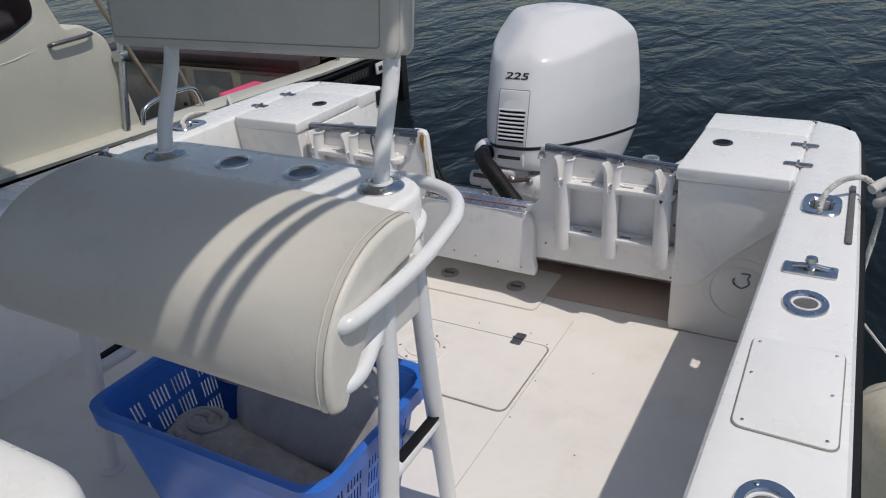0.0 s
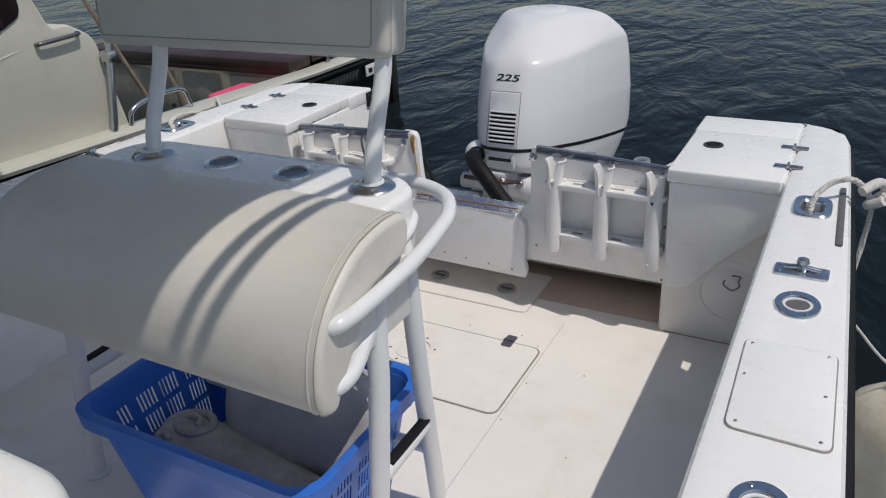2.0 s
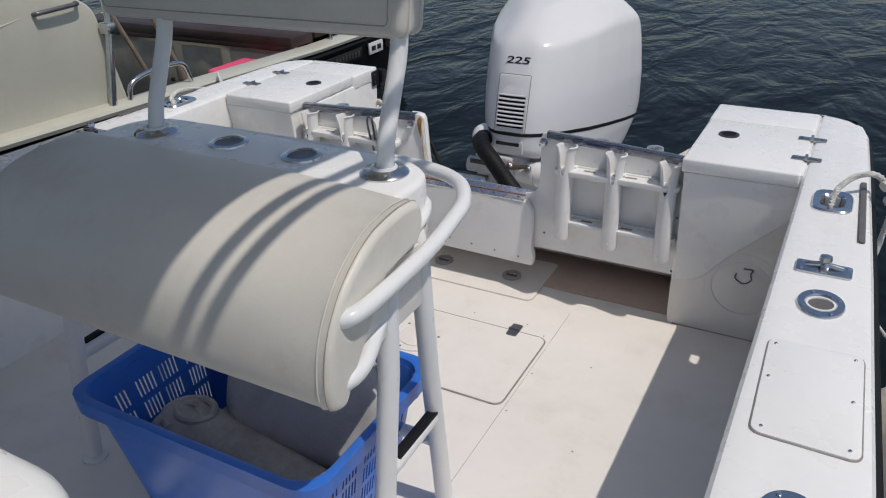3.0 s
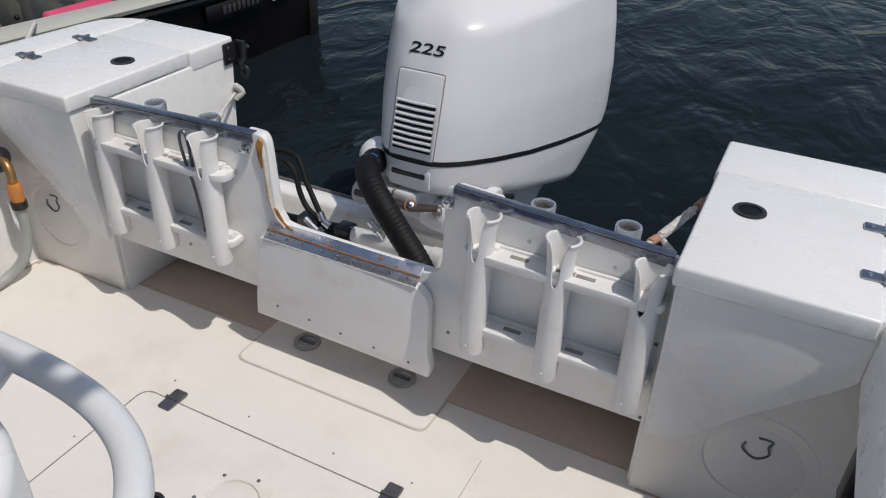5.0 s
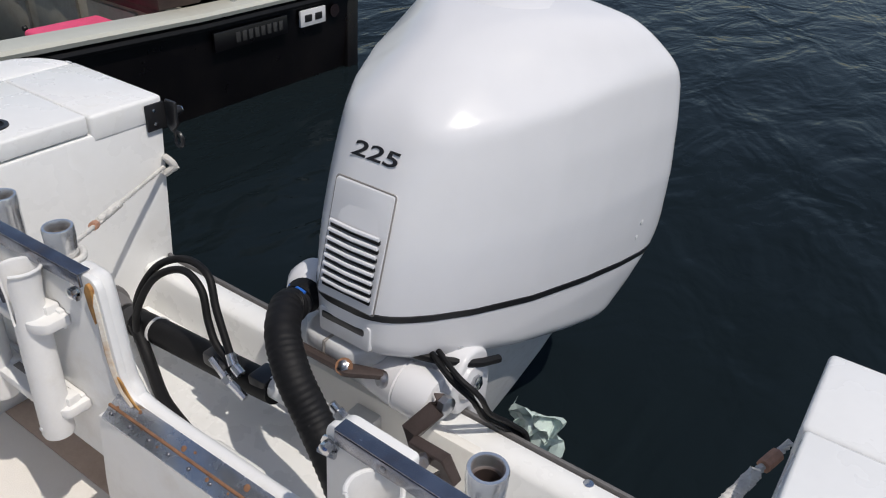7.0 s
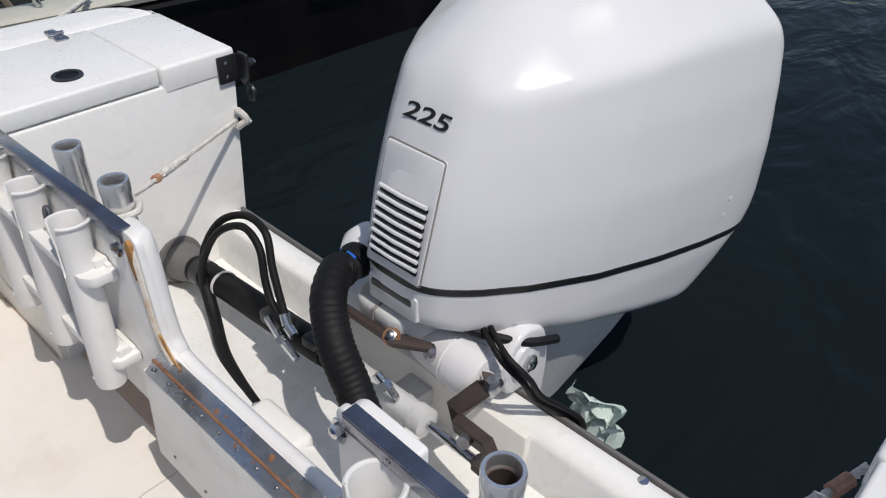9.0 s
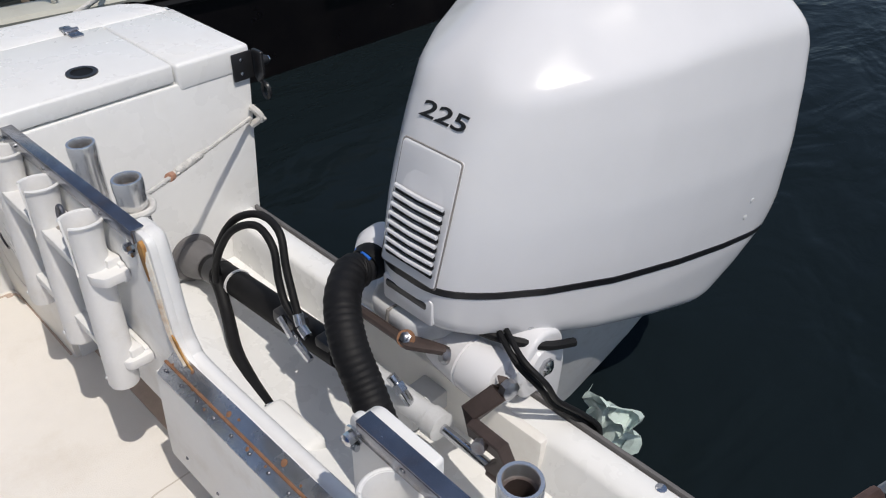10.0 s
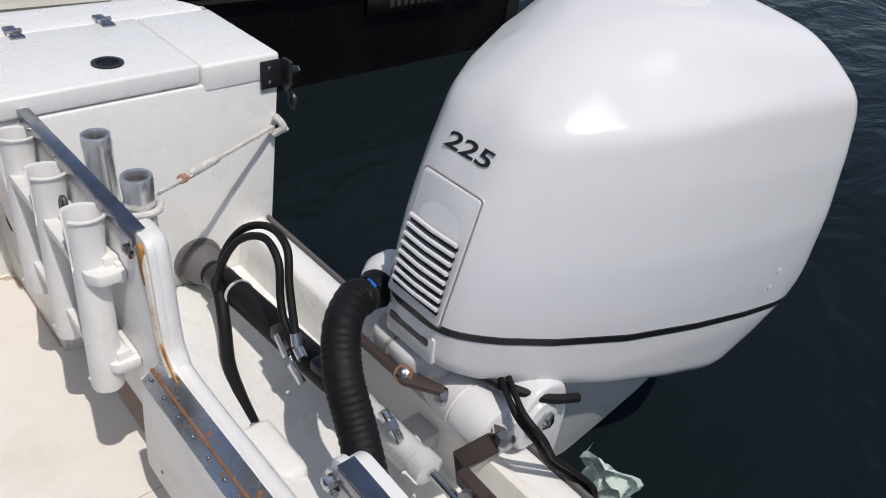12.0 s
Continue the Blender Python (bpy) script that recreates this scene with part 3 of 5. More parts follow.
for x, z in ((-0.159, 0.150), (-0.072, 0.142), (0.012, 0.136), (0.098, 0.13), (0.185, 0.125)):
    screw("panel_screw", (x, 3.02, z), (0, -1, 0), drop_, 0.0032, DULL)
for x, z in ((0.674, 0.349), (0.685, 0.5), (0.682, 0.17), (0.577, 0.481), (0.416, 0.486), (-0.434, 0.216), (-0.5, 0.5), (0.262, 0.216)):
    screw("board_screw", (x if x < 0.68 else 0.676, 3.05, z), (0, -1, 0), board, 0.004, DULL if z < 0.4 else STICKER)
for x, z in ((0.251, 0.524), (-0.226, 0.521)):
    bl = part("bolt", lathe([(0.013, 0.0), (0.013, 0.003), (0.008, 0.0035), (0.008, 0.012), (0.004, 0.014)], (x, 3.05, z), (0, -1, 0), 8), STEEL, board, "stainless bolt")
    part("nut", tube([(x - 0.012, 3.043, z - 0.01), (x + 0.012, 3.043, z - 0.006)], 0.004, 8), STEEL, bl)
part("rust_run", prism(rounded([(-0.193, 0.505), (-0.186, 0.480), (-0.181, 0.505), (-0.179, 0.545), (-0.188, 0.552), (-0.197, 0.535)], 0.005), "y", 3.0440, 3.0495, 0.001), RUST, board)
part("rust_run", prism(rounded([(-0.174, 0.395), (-0.164, 0.362), (-0.13, 0.345), (-0.118, 0.349), (-0.14, 0.362), (-0.158, 0.392)], 0.006), "y", 3.0470, 3.0495, 0.0008), RUST, board)


def holder_rack(x0, x1):
    """The two slotted rails that carry three rod holders."""
    r = thing("rod_rack", ((x0 + x1) / 2, 3.03, 0.28), "white plastic two-rail rack screwed to the splash board", "rod rack", "rod racks")
    for z in (0.452, 0.286):
        poly = rounded([(x0, 3.012), (x0 + 0.02, 2.998), (x1 - 0.02, 2.998), (x1, 3.012), (x1, 3.0495), (x0, 3.0495)], [0.008, 0.01, 0.01, 0.008, 0, 0])
        rail = part("rail", prism(poly, "z", z - 0.009, z + 0.009, 0.003), PLASTIC, r)
        for k in range(3):
            xc = x0 + (x1 - x0) * (k + 0.5 + 0.36 * (1 if k < 2 else -2.6)) / 3
            part("slot", rbox(xc - 0.018, xc + 0.018, 3.018, 3.03, z + 0.007, z + 0.0096, 0.001), SEAM, rail)
        part("back_rail", rbox(x0 + 0.01, x1 - 0.01, 3.040, 3.0492, z - 0.02, z + 0.014, 0.003), PLASTIC, r)
    return r


holder_rack(0.302, 0.678)
holder_rack(-0.655, -0.262)


def rod_holder():
    """An open-topped tube with a flared mouth and a slot down its front."""
    h = thing("rod_holder", (0, 3.0, 0.22), "white plastic rod holder tube with a flared slotted mouth", "rod holder", "tube rod holders")
    n = 44
    levels = [(0.230, 0.0225, 0), (0.236, 0.0245, 0), (0.30, 0.0245, 0), (0.44, 0.0245, 0), (0.443, 0.0245, 0.12), (0.447, 0.0245, 0.22), (0.455, 0.0245, 0.30), (0.468, 0.0246, 0.33), (0.485, 0.025, 0.34),
              (0.493, 0.0257, 0.35), (0.502, 0.0267, 0.385), (0.511, 0.0275, 0.42), (0.519, 0.0286, 0.50), (0.525, 0.0296, 0.58), (0.529, 0.0304, 0.66)]
    face = -0.12
    bm_ = bmesh.new()
    rings = []
    rim = []
    for z, r, hw in levels:
        angles = [face + hw + (2 * math.pi - 2 * hw) * k / n for k in range(n + 1)]
        line_ = [(r * math.sin(a), 3.0 - r * math.cos(a), z) for a in angles]
        rings.append([bm_.verts.new(p) for p in line_])
        rim = line_
    for i in range(len(rings) - 1):
        for k in range(n):
            bm_.faces.new((rings[i][k], rings[i][k + 1], rings[i + 1][k + 1], rings[i + 1][k]))
    bmesh.ops.remove_doubles(bm_, verts=bm_.verts, dist=1e-5)
    bmesh.ops.recalc_face_normals(bm_, faces=bm_.faces)
    bmesh.ops.solidify(bm_, geom=list(bm_.faces), thickness=0.0032)
    part("tube", bm_, PLASTIC, h)
    part("rim", tube(rim, 0.0028, 8), PLASTIC, h)
    for z in (0.452, 0.286):
        part("foot", rbox(-0.008, 0.03, 3.008, 3.03, z - 0.006, z + 0.014, 0.003), PLASTIC, h)
    screw("screw", (-0.004, 2.9755, 0.252), (0, -1, 0), h, 0.0035, STICKER)
    return h


first = rod_holder()
spots = [(0.336, 0.004, 0.0), (0.490, 0.0, 0.0), (0.649, -0.006, -0.8), (-0.611, -0.006, -3.2), (-0.454, 0.0, -3.0), (-0.293, 0.008, -4.0)]
for i, (x, dz, lean_) in enumerate(spots):
    m = pose(x, 3.003, 0.22 + dz, -3.6, lean_, 8 * math.sin(i * 1.7))
    if i:
        copy_thing(first, m)
    else:
        first.matrix_basis = m

# a hook of bent wire hung on the port-side rail of the starboard rack
solo("wire_hook", tube(glide([(-0.345, 3.02, 0.26), (-0.352, 3.012, 0.4), (-0.366, 3.008, 0.48), (-0.373, 3.01, 0.525), (-0.364, 3.012, 0.54), (-0.354, 3.012, 0.525), (-0.347, 3.012, 0.44)], 6), 0.0035, 8), DULL, (-0.36, 3.012, 0.26), "dark bent wire hook hanging on the rod rack", "hook")


def steel_tube():
    t_ = thing("steel_rod_holder", (0, 3.127, 0.24), "polished stainless rod holder tube behind the splash board", "rod holder", "steel rod holders")
    part("tube", washer([(0.0215, 0.24), (0.0235, 0.24), (0.0235, 0.5), (0.0245, 0.505), (0.0245, 0.524), (0.0235, 0.527), (0.0195, 0.527), (0.0185, 0.523), (0.0195, 0.49), (0.0205, 0.45)], (0, 3.127, 0), n=28), BRIGHT, t_)
    # Sleeve darker than the tube, ending below the rim.
    part("liner", washer([(0.0165, 0.30), (0.0195, 0.30), (0.0195, 0.507), (0.0165, 0.507)], (0, 3.127, 0), n=24), BROWN, t_, "dark brown inner sleeve")
    part("bracket", rbox(-0.012, 0.012, 3.0625, 3.108, 0.28, 0.47, 0.003), STEEL, t_)
    return t_


first = steel_tube()
for i, x in enumerate((0.411, 0.574, -0.394, -0.556)):
    m = pose(x, 3.127, 0.24)
    if i:
        copy_thing(first, m)
    else:
        first.matrix_basis = m


def rope_run(pts, r, where):
    line = dense(glide(pts, 8), 0.006)
    ob = thing("mooring_line", pts[0], where, "rope", "lines by the motor well")
    part("line", twist(line, r, 3, 0.03, 6), ROPE, ob)
    return ob


ln = rope_run([(-0.665, 3.52, 0.40), (-0.60, 3.405, 0.412), (-0.53, 3.295, 0.43), (-0.46, 3.205, 0.452), (-0.42, 3.15, 0.468)], 0.005, "white twisted rope with frayed whipping, tied to a steel tube")
part("knot", tube(glide([(-0.67, 3.525, 0.38), (-0.655, 3.54, 0.40), (-0.668, 3.53, 0.42), (-0.675, 3.545, 0.4), (-0.66, 3.55, 0.385)], 6), 0.008, 8), ROPE, ln)
part("splice", twist(dense([(-0.555, 3.335, 0.424), (-0.50, 3.255, 0.44)], 0.004), 0.008, 4, 0.025, 6), ROPE, ln, "thicker frayed splice")
part("loop", tube(glide([(-0.42, 3.155, 0.468), (-0.393, 3.158, 0.47), (-0.366, 3.14, 0.472), (-0.372, 3.105, 0.472), (-0.398, 3.098, 0.47), (-0.422, 3.12, 0.468), (-0.42, 3.15, 0.466)], 6), 0.006, 8), ROPE, ln)
part("whipping", tube([(-0.49, 3.243, 0.443), (-0.482, 3.232, 0.446)], 0.0085, 8), ORANGE, ln)
ln = rope_run([(0.672, 3.46, 0.46), (0.65, 3.385, 0.455), (0.63, 3.30, 0.455), (0.61, 3.21, 0.462), (0.6, 3.16, 0.472)], 0.006, "white twisted rope with orange whipping, tied to a steel tube")
part("splice", twist(dense(glide([(0.65, 3.385, 0.455), (0.635, 3.32, 0.455), (0.617, 3.24, 0.459)], 6), 0.004), 0.0095, 4, 0.026, 6), ROPE, ln, "thick frayed splice")
part("whipping", tube([(0.664, 3.43, 0.458), (0.655, 3.40, 0.456)], 0.0095, 8), ORANGE, ln)
part("whipping", tube([(0.613, 3.225, 0.461), (0.606, 3.195, 0.465)], 0.0085, 8), ORANGE, ln)
part("loop", tube(glide([(0.6, 3.16, 0.47), (0.603, 3.127, 0.472), (0.575, 3.098, 0.472), (0.547, 3.125, 0.472), (0.572, 3.158, 0.472)], 6, True), 0.0065, 8, True), ROPE, ln)
part("frayed_end", tube([(0.62, 3.24, 0.455), (0.645, 3.235, 0.43)], 0.012, 8, radii=[0.005, 0.010]), ROPE, ln)

# light bracket on the starboard box
nv = thing("stern_light", (-0.64, 3.555, 0.53), "small black stern light bracket on the corner box", "light bracket")
part("plate", prism(rounded([(-0.672, 0.548), (-0.672, 0.485), (-0.66, 0.475), (-0.638, 0.495), (-0.638, 0.548)], 0.004), "y", 3.549, 3.556, 0.002), BLACK_HARD, nv)
part("housing", lathe([(0.010, 0), (0.011, 0.009), (0.009, 0.017)], (-0.653, 3.556, 0.523), (0, 1, 0), 20), BLACK_HARD, nv)
part("lens", lathe([(0.008, 0.017), (0.007, 0.021), (0.004, 0.023)], (-0.653, 3.556, 0.523), (0, 1, 0), 20), STEEL, nv)
part("side_plate", rbox(-0.6755, -0.67, 3.5, 3.548, 0.485, 0.545, 0.003), BLACK_HARD, nv)
part("lower_ring", tube([(-0.66 + 0.012 * math.cos(a), 3.566, 0.452 + 0.016 * math.sin(a)) for a in [2 * math.pi * k / 14 for k in range(14)]], 0.005, 8, True), BLACK_HARD, nv, "small black ring below the bracket")
part("ring_stem", tube([(-0.662, 3.553, 0.49), (-0.661, 3.562, 0.467)], 0.005, 8), BLACK_HARD, nv)
for z in (0.5, 0.53):
    screw("screw", (-0.67, 3.52, z), (1, 0, 0), nv, 0.004, STEEL)

# ---------------------------------------------------------------- outboard motor
motor = thing("outboard_motor", (0, 3.6, -0.35), "large white outboard motor with a black stripe, clamped to the transom", "outboard motor")
AXIS = -0.006


def smax(a, b, k):
    """The larger of two values, with the change from one to the other rounded over k."""
    h = max(k - abs(a - b), 0.0) / k
    return max(a, b) + h * h * k * 0.25


def steps(v, table):
    for (a, fa), (b, fb) in zip(table, table[1:]):
        if v <= b:
            return fa + (fb - fa) * max(0.0, (v - a) / (b - a))
    return table[-1][1]


SPREAD = [(3.366, 0.255), (3.40, 0.325), (3.44, 0.425), (3.51, 0.562), (3.63, 0.735), (3.77, 0.868), (3.89, 0.955), (3.98, 1.0), (4.2, 1.03)]
WIDTH = [(0.20, 0.262), (0.32, 0.283), (0.42, 0.291), (0.52, 0.297), (0.64, 0.294), (0.72, 0.287), (0.9, 0.27)]


def front_y(z):
    d = max(0.0, z - 0.42)
    return 3.366 + 0.126 * d + 0.74 * d * d


def side_x(y, z):
    return steps(z, WIDTH) * steps(y - (front_y(z) - 3.366) * max(0.0, 1 - (y - 3.366) / 0.75), SPREAD)


def cowl_field(x, y, z):
    """Below nought inside the cowl: leaning front, spreading sides, shoulder facets, domed top, sloped stern and tapered underside."""
    x = abs(x - AXIS)
    w = side_x(y, z)
    front = (front_y(z) - y) * 0.95
    side = (x - w) * 0.93
    f = smax(front, side, 0.05)
    low = 0.710 + 0.034 * max(0.0, min(1.0, (y - 3.5) / 0.3))
    m = 1.45 - 0.74 * max(0.0, min(1.0, (y - 3.62) / 0.24))
    f = smax(f, (x - side_x(y, 0.73) + m * (z - low)) / math.sqrt(1 + m * m), 0.010)
    top = 0.853 - 1.1 * max(0.0, 3.85 - y) ** 2.2 - 0.5 * max(0.0, y - 3.9) ** 2 - (0.6 + 0.4 * max(0.0, min(1.0, (3.92 - y) / 0.25))) * x * x
    f = smax(f, (z - top) * 0.9, 0.022)
    f = smax(f, y + 0.55 * x * x - 4.118 + 0.20 * (z - 0.45), 0.06)
    f = smax(f, (y + 0.4 * x * x - 4.035 + 0.95 * (z - 0.73)) * 0.75, 0.03)
    f = smax(f, (y + 0.5 * x * x - 4.20 + 0.95 * (0.335 - z)) * 0.73, 0.13)
    return smax(f, (0.322 - 0.265 * (y - 3.38) - z) * 0.97, 0.04)


def cowl_section(z0, slope, mid=3.76, grow=0.0, n=160):
    """The cowl's outline where a plane, falling aft by the slope, cuts it."""
    ring = []
    for k in range(n):
        a = 2 * math.pi * (k + 0.5) / n
        dx, dy = math.cos(a), math.sin(a)
        lo, hi = 0.0, 0.7
        for _ in range(26):
            r = (lo + hi) / 2
            y = mid + dy * r
            if cowl_field(AXIS + dx * r, y, z0 - slope * (y - 3.38)) < 0:
                lo = r
            else:
                hi = r
        y = mid + dy * (lo + grow)
        ring.append(Vector((AXIS + dx * (lo + grow), y, z0 - slope * (y - 3.38))))
    return ring


def leg_section(z, yf, yb, w, n=48):
    return [Vector((AXIS + w * math.copysign(abs(math.cos(a)) ** 0.8, math.cos(a)) * (0.75 + 0.25 * math.sin(a)), (yf + yb) / 2 + (yb - yf) / 2 * math.copysign(abs(math.sin(a)) ** 0.8, math.sin(a)), z)) for a in [2 * math.pi * (k + 0.5) / n for k in range(n)]]


rings = []
for k in range(60):
    u = k / 59
    z0 = 0.4205 + 0.4315 * (1 - (1 - u) ** 1.9)
    rings.append(cowl_section(z0, 0.125 * max(0.0, 1 - u / 0.7), 3.76 + 0.08 * u))
part("cowl", loft(rings), COWL, motor, "satin white engine cowl with creased shoulders", sharp=70)
part("stripe", loft([cowl_section(z, 0.125, grow=g) for z, g in ((0.4065, -0.001), (0.4075, 0.0015), (0.4195, 0.0015), (0.4205, -0.001))]), LETTER, motor, "black cowl stripe")
lower = part("lower_cowl", loft([cowl_section(0.407 - 0.0825 * k / 15, 0.125 + 0.136 * (k / 15) ** 0.8) for k in range(16)]), COWL, motor, "white lower cowl tapering to the leg", sharp=70)
part("front_grip", prism(rounded([(-0.066, 0.340), (0.046, 0.340), (0.046, 0.392), (-0.066, 0.392)], 0.008), "y", 3.3675, 3.39, 0.003), COWL, motor, "recessed front latch panel")
part("latch_slot", prism(rounded([(-0.058, 0.370), (0.034, 0.370), (0.034, 0.384), (-0.058, 0.384)], 0.005), "y", 3.3658, 3.372, 0.001), BLACK_HARD, motor)


pl_poly = rounded([(-0.063, 0.424), (0.054, 0.424), (0.054, 0.618), (-0.063, 0.618)], 0.006)
bm = prism(pl_poly, "y", 0.0, 0.010, 0.0015)
for v in bm.verts:
    v.co.y += front_y(v.co.z) - 0.0035
vent = part("vent_panel", bm, COWL, motor, "louvred white intake panel")
ring = rounded([(-0.0645, 0.4225), (0.0555, 0.4225), (0.0555, 0.6195), (-0.0645, 0.6195)], 0.006)
part("panel_joint", tube([(x, front_y(z) - 0.0006, z) for x, z in ring], 0.0014, 6, True), SEAM, vent)
for k in range(8):
    z = 0.444 + k * 0.0145
    part("louvre_gap", rbox(-0.054, 0.046, front_y(z) - 0.0052, front_y(z), z - 0.0038, z + 0.0038, 0.001), BLACK, vent)
    part("louvre", tube([(-0.054, front_y(z) - 0.004, z + 0.0068), (-0.004, front_y(z) - 0.0065, z + 0.0068), (0.046, front_y(z) - 0.004, z + 0.0068)], 0.0036, 8), COWL, vent)
lean = math.degrees(math.atan2(front_y(0.69) - front_y(0.64), 0.05))
lettering("number", "225", 0.047, Matrix.Translation((-0.006, front_y(0.664) - 0.0008, 0.664)) @ pose(0, 0, 0, 90 - lean) @ Matrix.Diagonal((1.3, 0.74, 1, 1)), LETTER, motor, 0.14, 0.0006)
for y, z in ((3.933, 0.398), (3.937, 0.433)):
    screw("cowl_rivet", (AXIS + side_x(y, z) - 0.001, y, z), (1, 0, 0), motor, 0.006, STICKER)
part("top_handle", lathe([(0.114, 0.826), (0.113, 0.836), (0.105, 0.8435), (0.06, 0.852), (0.02, 0.8545)], (-0.006, 3.835, 0), n=40), COWL, motor, "round raised grip on top of the cowl")
part("handle_joint", tube([(0.1125 * math.cos(a) - 0.006, 3.835 + 0.1125 * math.sin(a), 0.8375) for a in [2 * math.pi * k / 40 for k in range(40)]], 0.0012, 6, True), SEAM, motor)
part("top_badge", rbox(-0.045, 0.033, 3.83, 3.86, 0.852, 0.8560, 0.001), COWL_LOW, motor, "small grey badge plate")
# swivel, clamps and leg
part("leg", loft([leg_section(*q) for q in ((0.30, 3.49, 4.06, 0.24), (0.23, 3.51, 4.055, 0.235), (0.16, 3.53, 4.015, 0.215), (0.08, 3.545, 3.955, 0.185), (0.0, 3.555, 3.89, 0.15), (-0.1, 3.565, 3.79, 0.105), (-0.6, 3.58, 3.70, 0.06))]), COWL_LOW, motor, "grey-white flared driveshaft leg", sharp=60)
part("swivel", join(rbox(-0.13, 0.12, 3.44, 3.56, 0.1, 0.3, 0.02, 3), lathe([(0.05, 0), (0.052, 0.02), (0.045, 0.1)], (-0.006, 3.5, 0.2), n=24)), COWL_LOW, motor, "grey-white swivel bracket")
part("steering_plate", prism(rounded([(-0.13, 3.405), (0.08, 3.405), (0.13, 3.47), (0.14, 3.55), (-0.17, 3.55), (-0.17, 3.44)], 0.02), "z", 0.262, 0.285, 0.006), COWL_LOW, motor)
part("tilt_tube", tube([(-0.2, 3.432, 0.252), (0.168, 3.432, 0.252)], 0.030, 18), COWL_LOW, motor)
part("tilt_housing", lathe([(0.022, 0.0), (0.036, 0.010), (0.041, 0.03), (0.046, 0.075), (0.0475, 0.081), (0.0435, 0.0835), (0.0475, 0.086), (0.049, 0.14), (0.046, 0.152), (0.032, 0.157)], (0.0, 3.425, 0.252), (1, 0, 0), 32), COWL, motor, "white tilt tube housing")
part("housing_nut", lathe([(0.027, 0.0), (0.027, 0.016), (0.022, 0.020)], (0.152, 3.448, 0.27), (1, 0, 0), 6), COWL, motor, "white painted hexagon nut")
for s in (-1, 1):
    cl = rounded([(3.452, 0.295), (3.50, 0.325), (3.555, 0.30), (3.575, 0.22), (3.56, -0.05), (3.515, -0.05), (3.512, 0.19), (3.465, 0.19), (3.448, 0.235)], 0.025)
    c = part("clamp", prism(cl, "x", s * 0.145 - 0.006 - 0.035, s * 0.145 - 0.006 + 0.030, 0.016, 4), COWL, motor, "white clamp bracket")
    part("boss", lathe([(0.036, -0.03), (0.040, -0.015), (0.040, 0.004), (0.034, 0.014), (0.02, 0.016)], (s * 0.168 - 0.006, 3.50, 0.258), (s, 0, 0), 24), COWL, c)
    part("boss_nut", lathe([(0.016, 0.014), (0.016, 0.024), (0.010, 0.028)], (s * 0.168 - 0.006, 3.50, 0.258), (s, 0, 0), 6), STEEL, c)
    screw("clamp_bolt", (s * 0.145 - 0.006, 3.50, 0.323), (0, 0, 1), c, 0.009)
rb = part("linkage_bolt", lathe([(0.010, 0.0), (0.010, 0.004), (0.007, 0.005), (0.007, 0.010), (0.004, 0.012)], (0.003, 3.352, 0.302), (0.3, -0.6, 0.8), 6), STEEL_WORN, motor, "rusty linkage bolt")
part("washer", washer([(0.008, 0), (0.0155, 0), (0.0155, 0.003), (0.008, 0.003)], (0.003, 3.353, 0.299), (0.3, -0.6, 0.8), 16), RUST_DARK, rb)
part("link_plate", prism(rounded([(-0.014, 3.342), (0.012, 3.340), (0.072, 3.378), (0.064, 3.392), (-0.006, 3.366)], 0.008), "z", 0.288, 0.299, 0.003), BROWN, motor, "brown weathered link plate")
part("link_bar", tube([(-0.15, 3.345, 0.300), (0.0, 3.352, 0.294)], 0.009, 8), BROWN, motor)
part("steering_arm", prism(rounded([(-0.095, 3.362), (0.0, 3.358), (0.04, 3.40), (0.045, 3.5), (-0.12, 3.5), (-0.115, 3.39)], 0.02), "z", 0.285, 0.326, 0.012, 3), COWL_LOW, motor, "grey-white steering arm")
part("arm_groove", tube([(-0.05, 3.357, 0.29), (-0.048, 3.359, 0.325), (-0.045, 3.42, 0.328)], 0.003, 6), SEAM, motor)
part("tilt_plug", lathe([(0.015, 0), (0.016, 0.006), (0.012, 0.012)], (0.066, 3.385, 0.283), (-0.5, -0.8, 0.3), 12), STEEL_WORN, motor, "tarnished tilt tube plug")
part("rigging_grommet", lathe([(0.045, 0.0), (0.046, 0.03), (0.036, 0.05), (0.030, 0.055)], (-0.135, 3.44, 0.372), (0.25, -0.85, 0.1), 24), COWL, motor, "white rigging tube socket")
part("grommet_ring", lathe([(0.031, 0.0), (0.033, 0.012), (0.028, 0.03)], (-0.117, 3.392, 0.378), (0.25, -0.85, 0.1), 24), BLACK, motor)
for dx, dz in ((0.0, 0.0), (0.022, 0.004), (0.011, -0.012)):
    part("motor_cable", tube(glide([(0.10 + dx, 3.46, 0.325 + dz), (0.165 + dx, 3.425, 0.325 + dz), (0.205 + dx, 3.435, 0.295 + dz), (0.212 + dx, 3.465, 0.24 + dz), (0.235 + dx, 3.505, 0.198 + dz), (0.27 + dx * 0.5, 3.53, 0.16 + dz), (0.275, 3.54, 0.08 + dz)], 7), 0.005, 8), BLACK, motor, "black power cable")
part("under_seal", tube(glide([(0.06, 3.42, 0.328), (0.12, 3.45, 0.315), (0.17, 3.50, 0.298), (0.19, 3.56, 0.28)], 6), 0.008, 8), BLACK, motor)

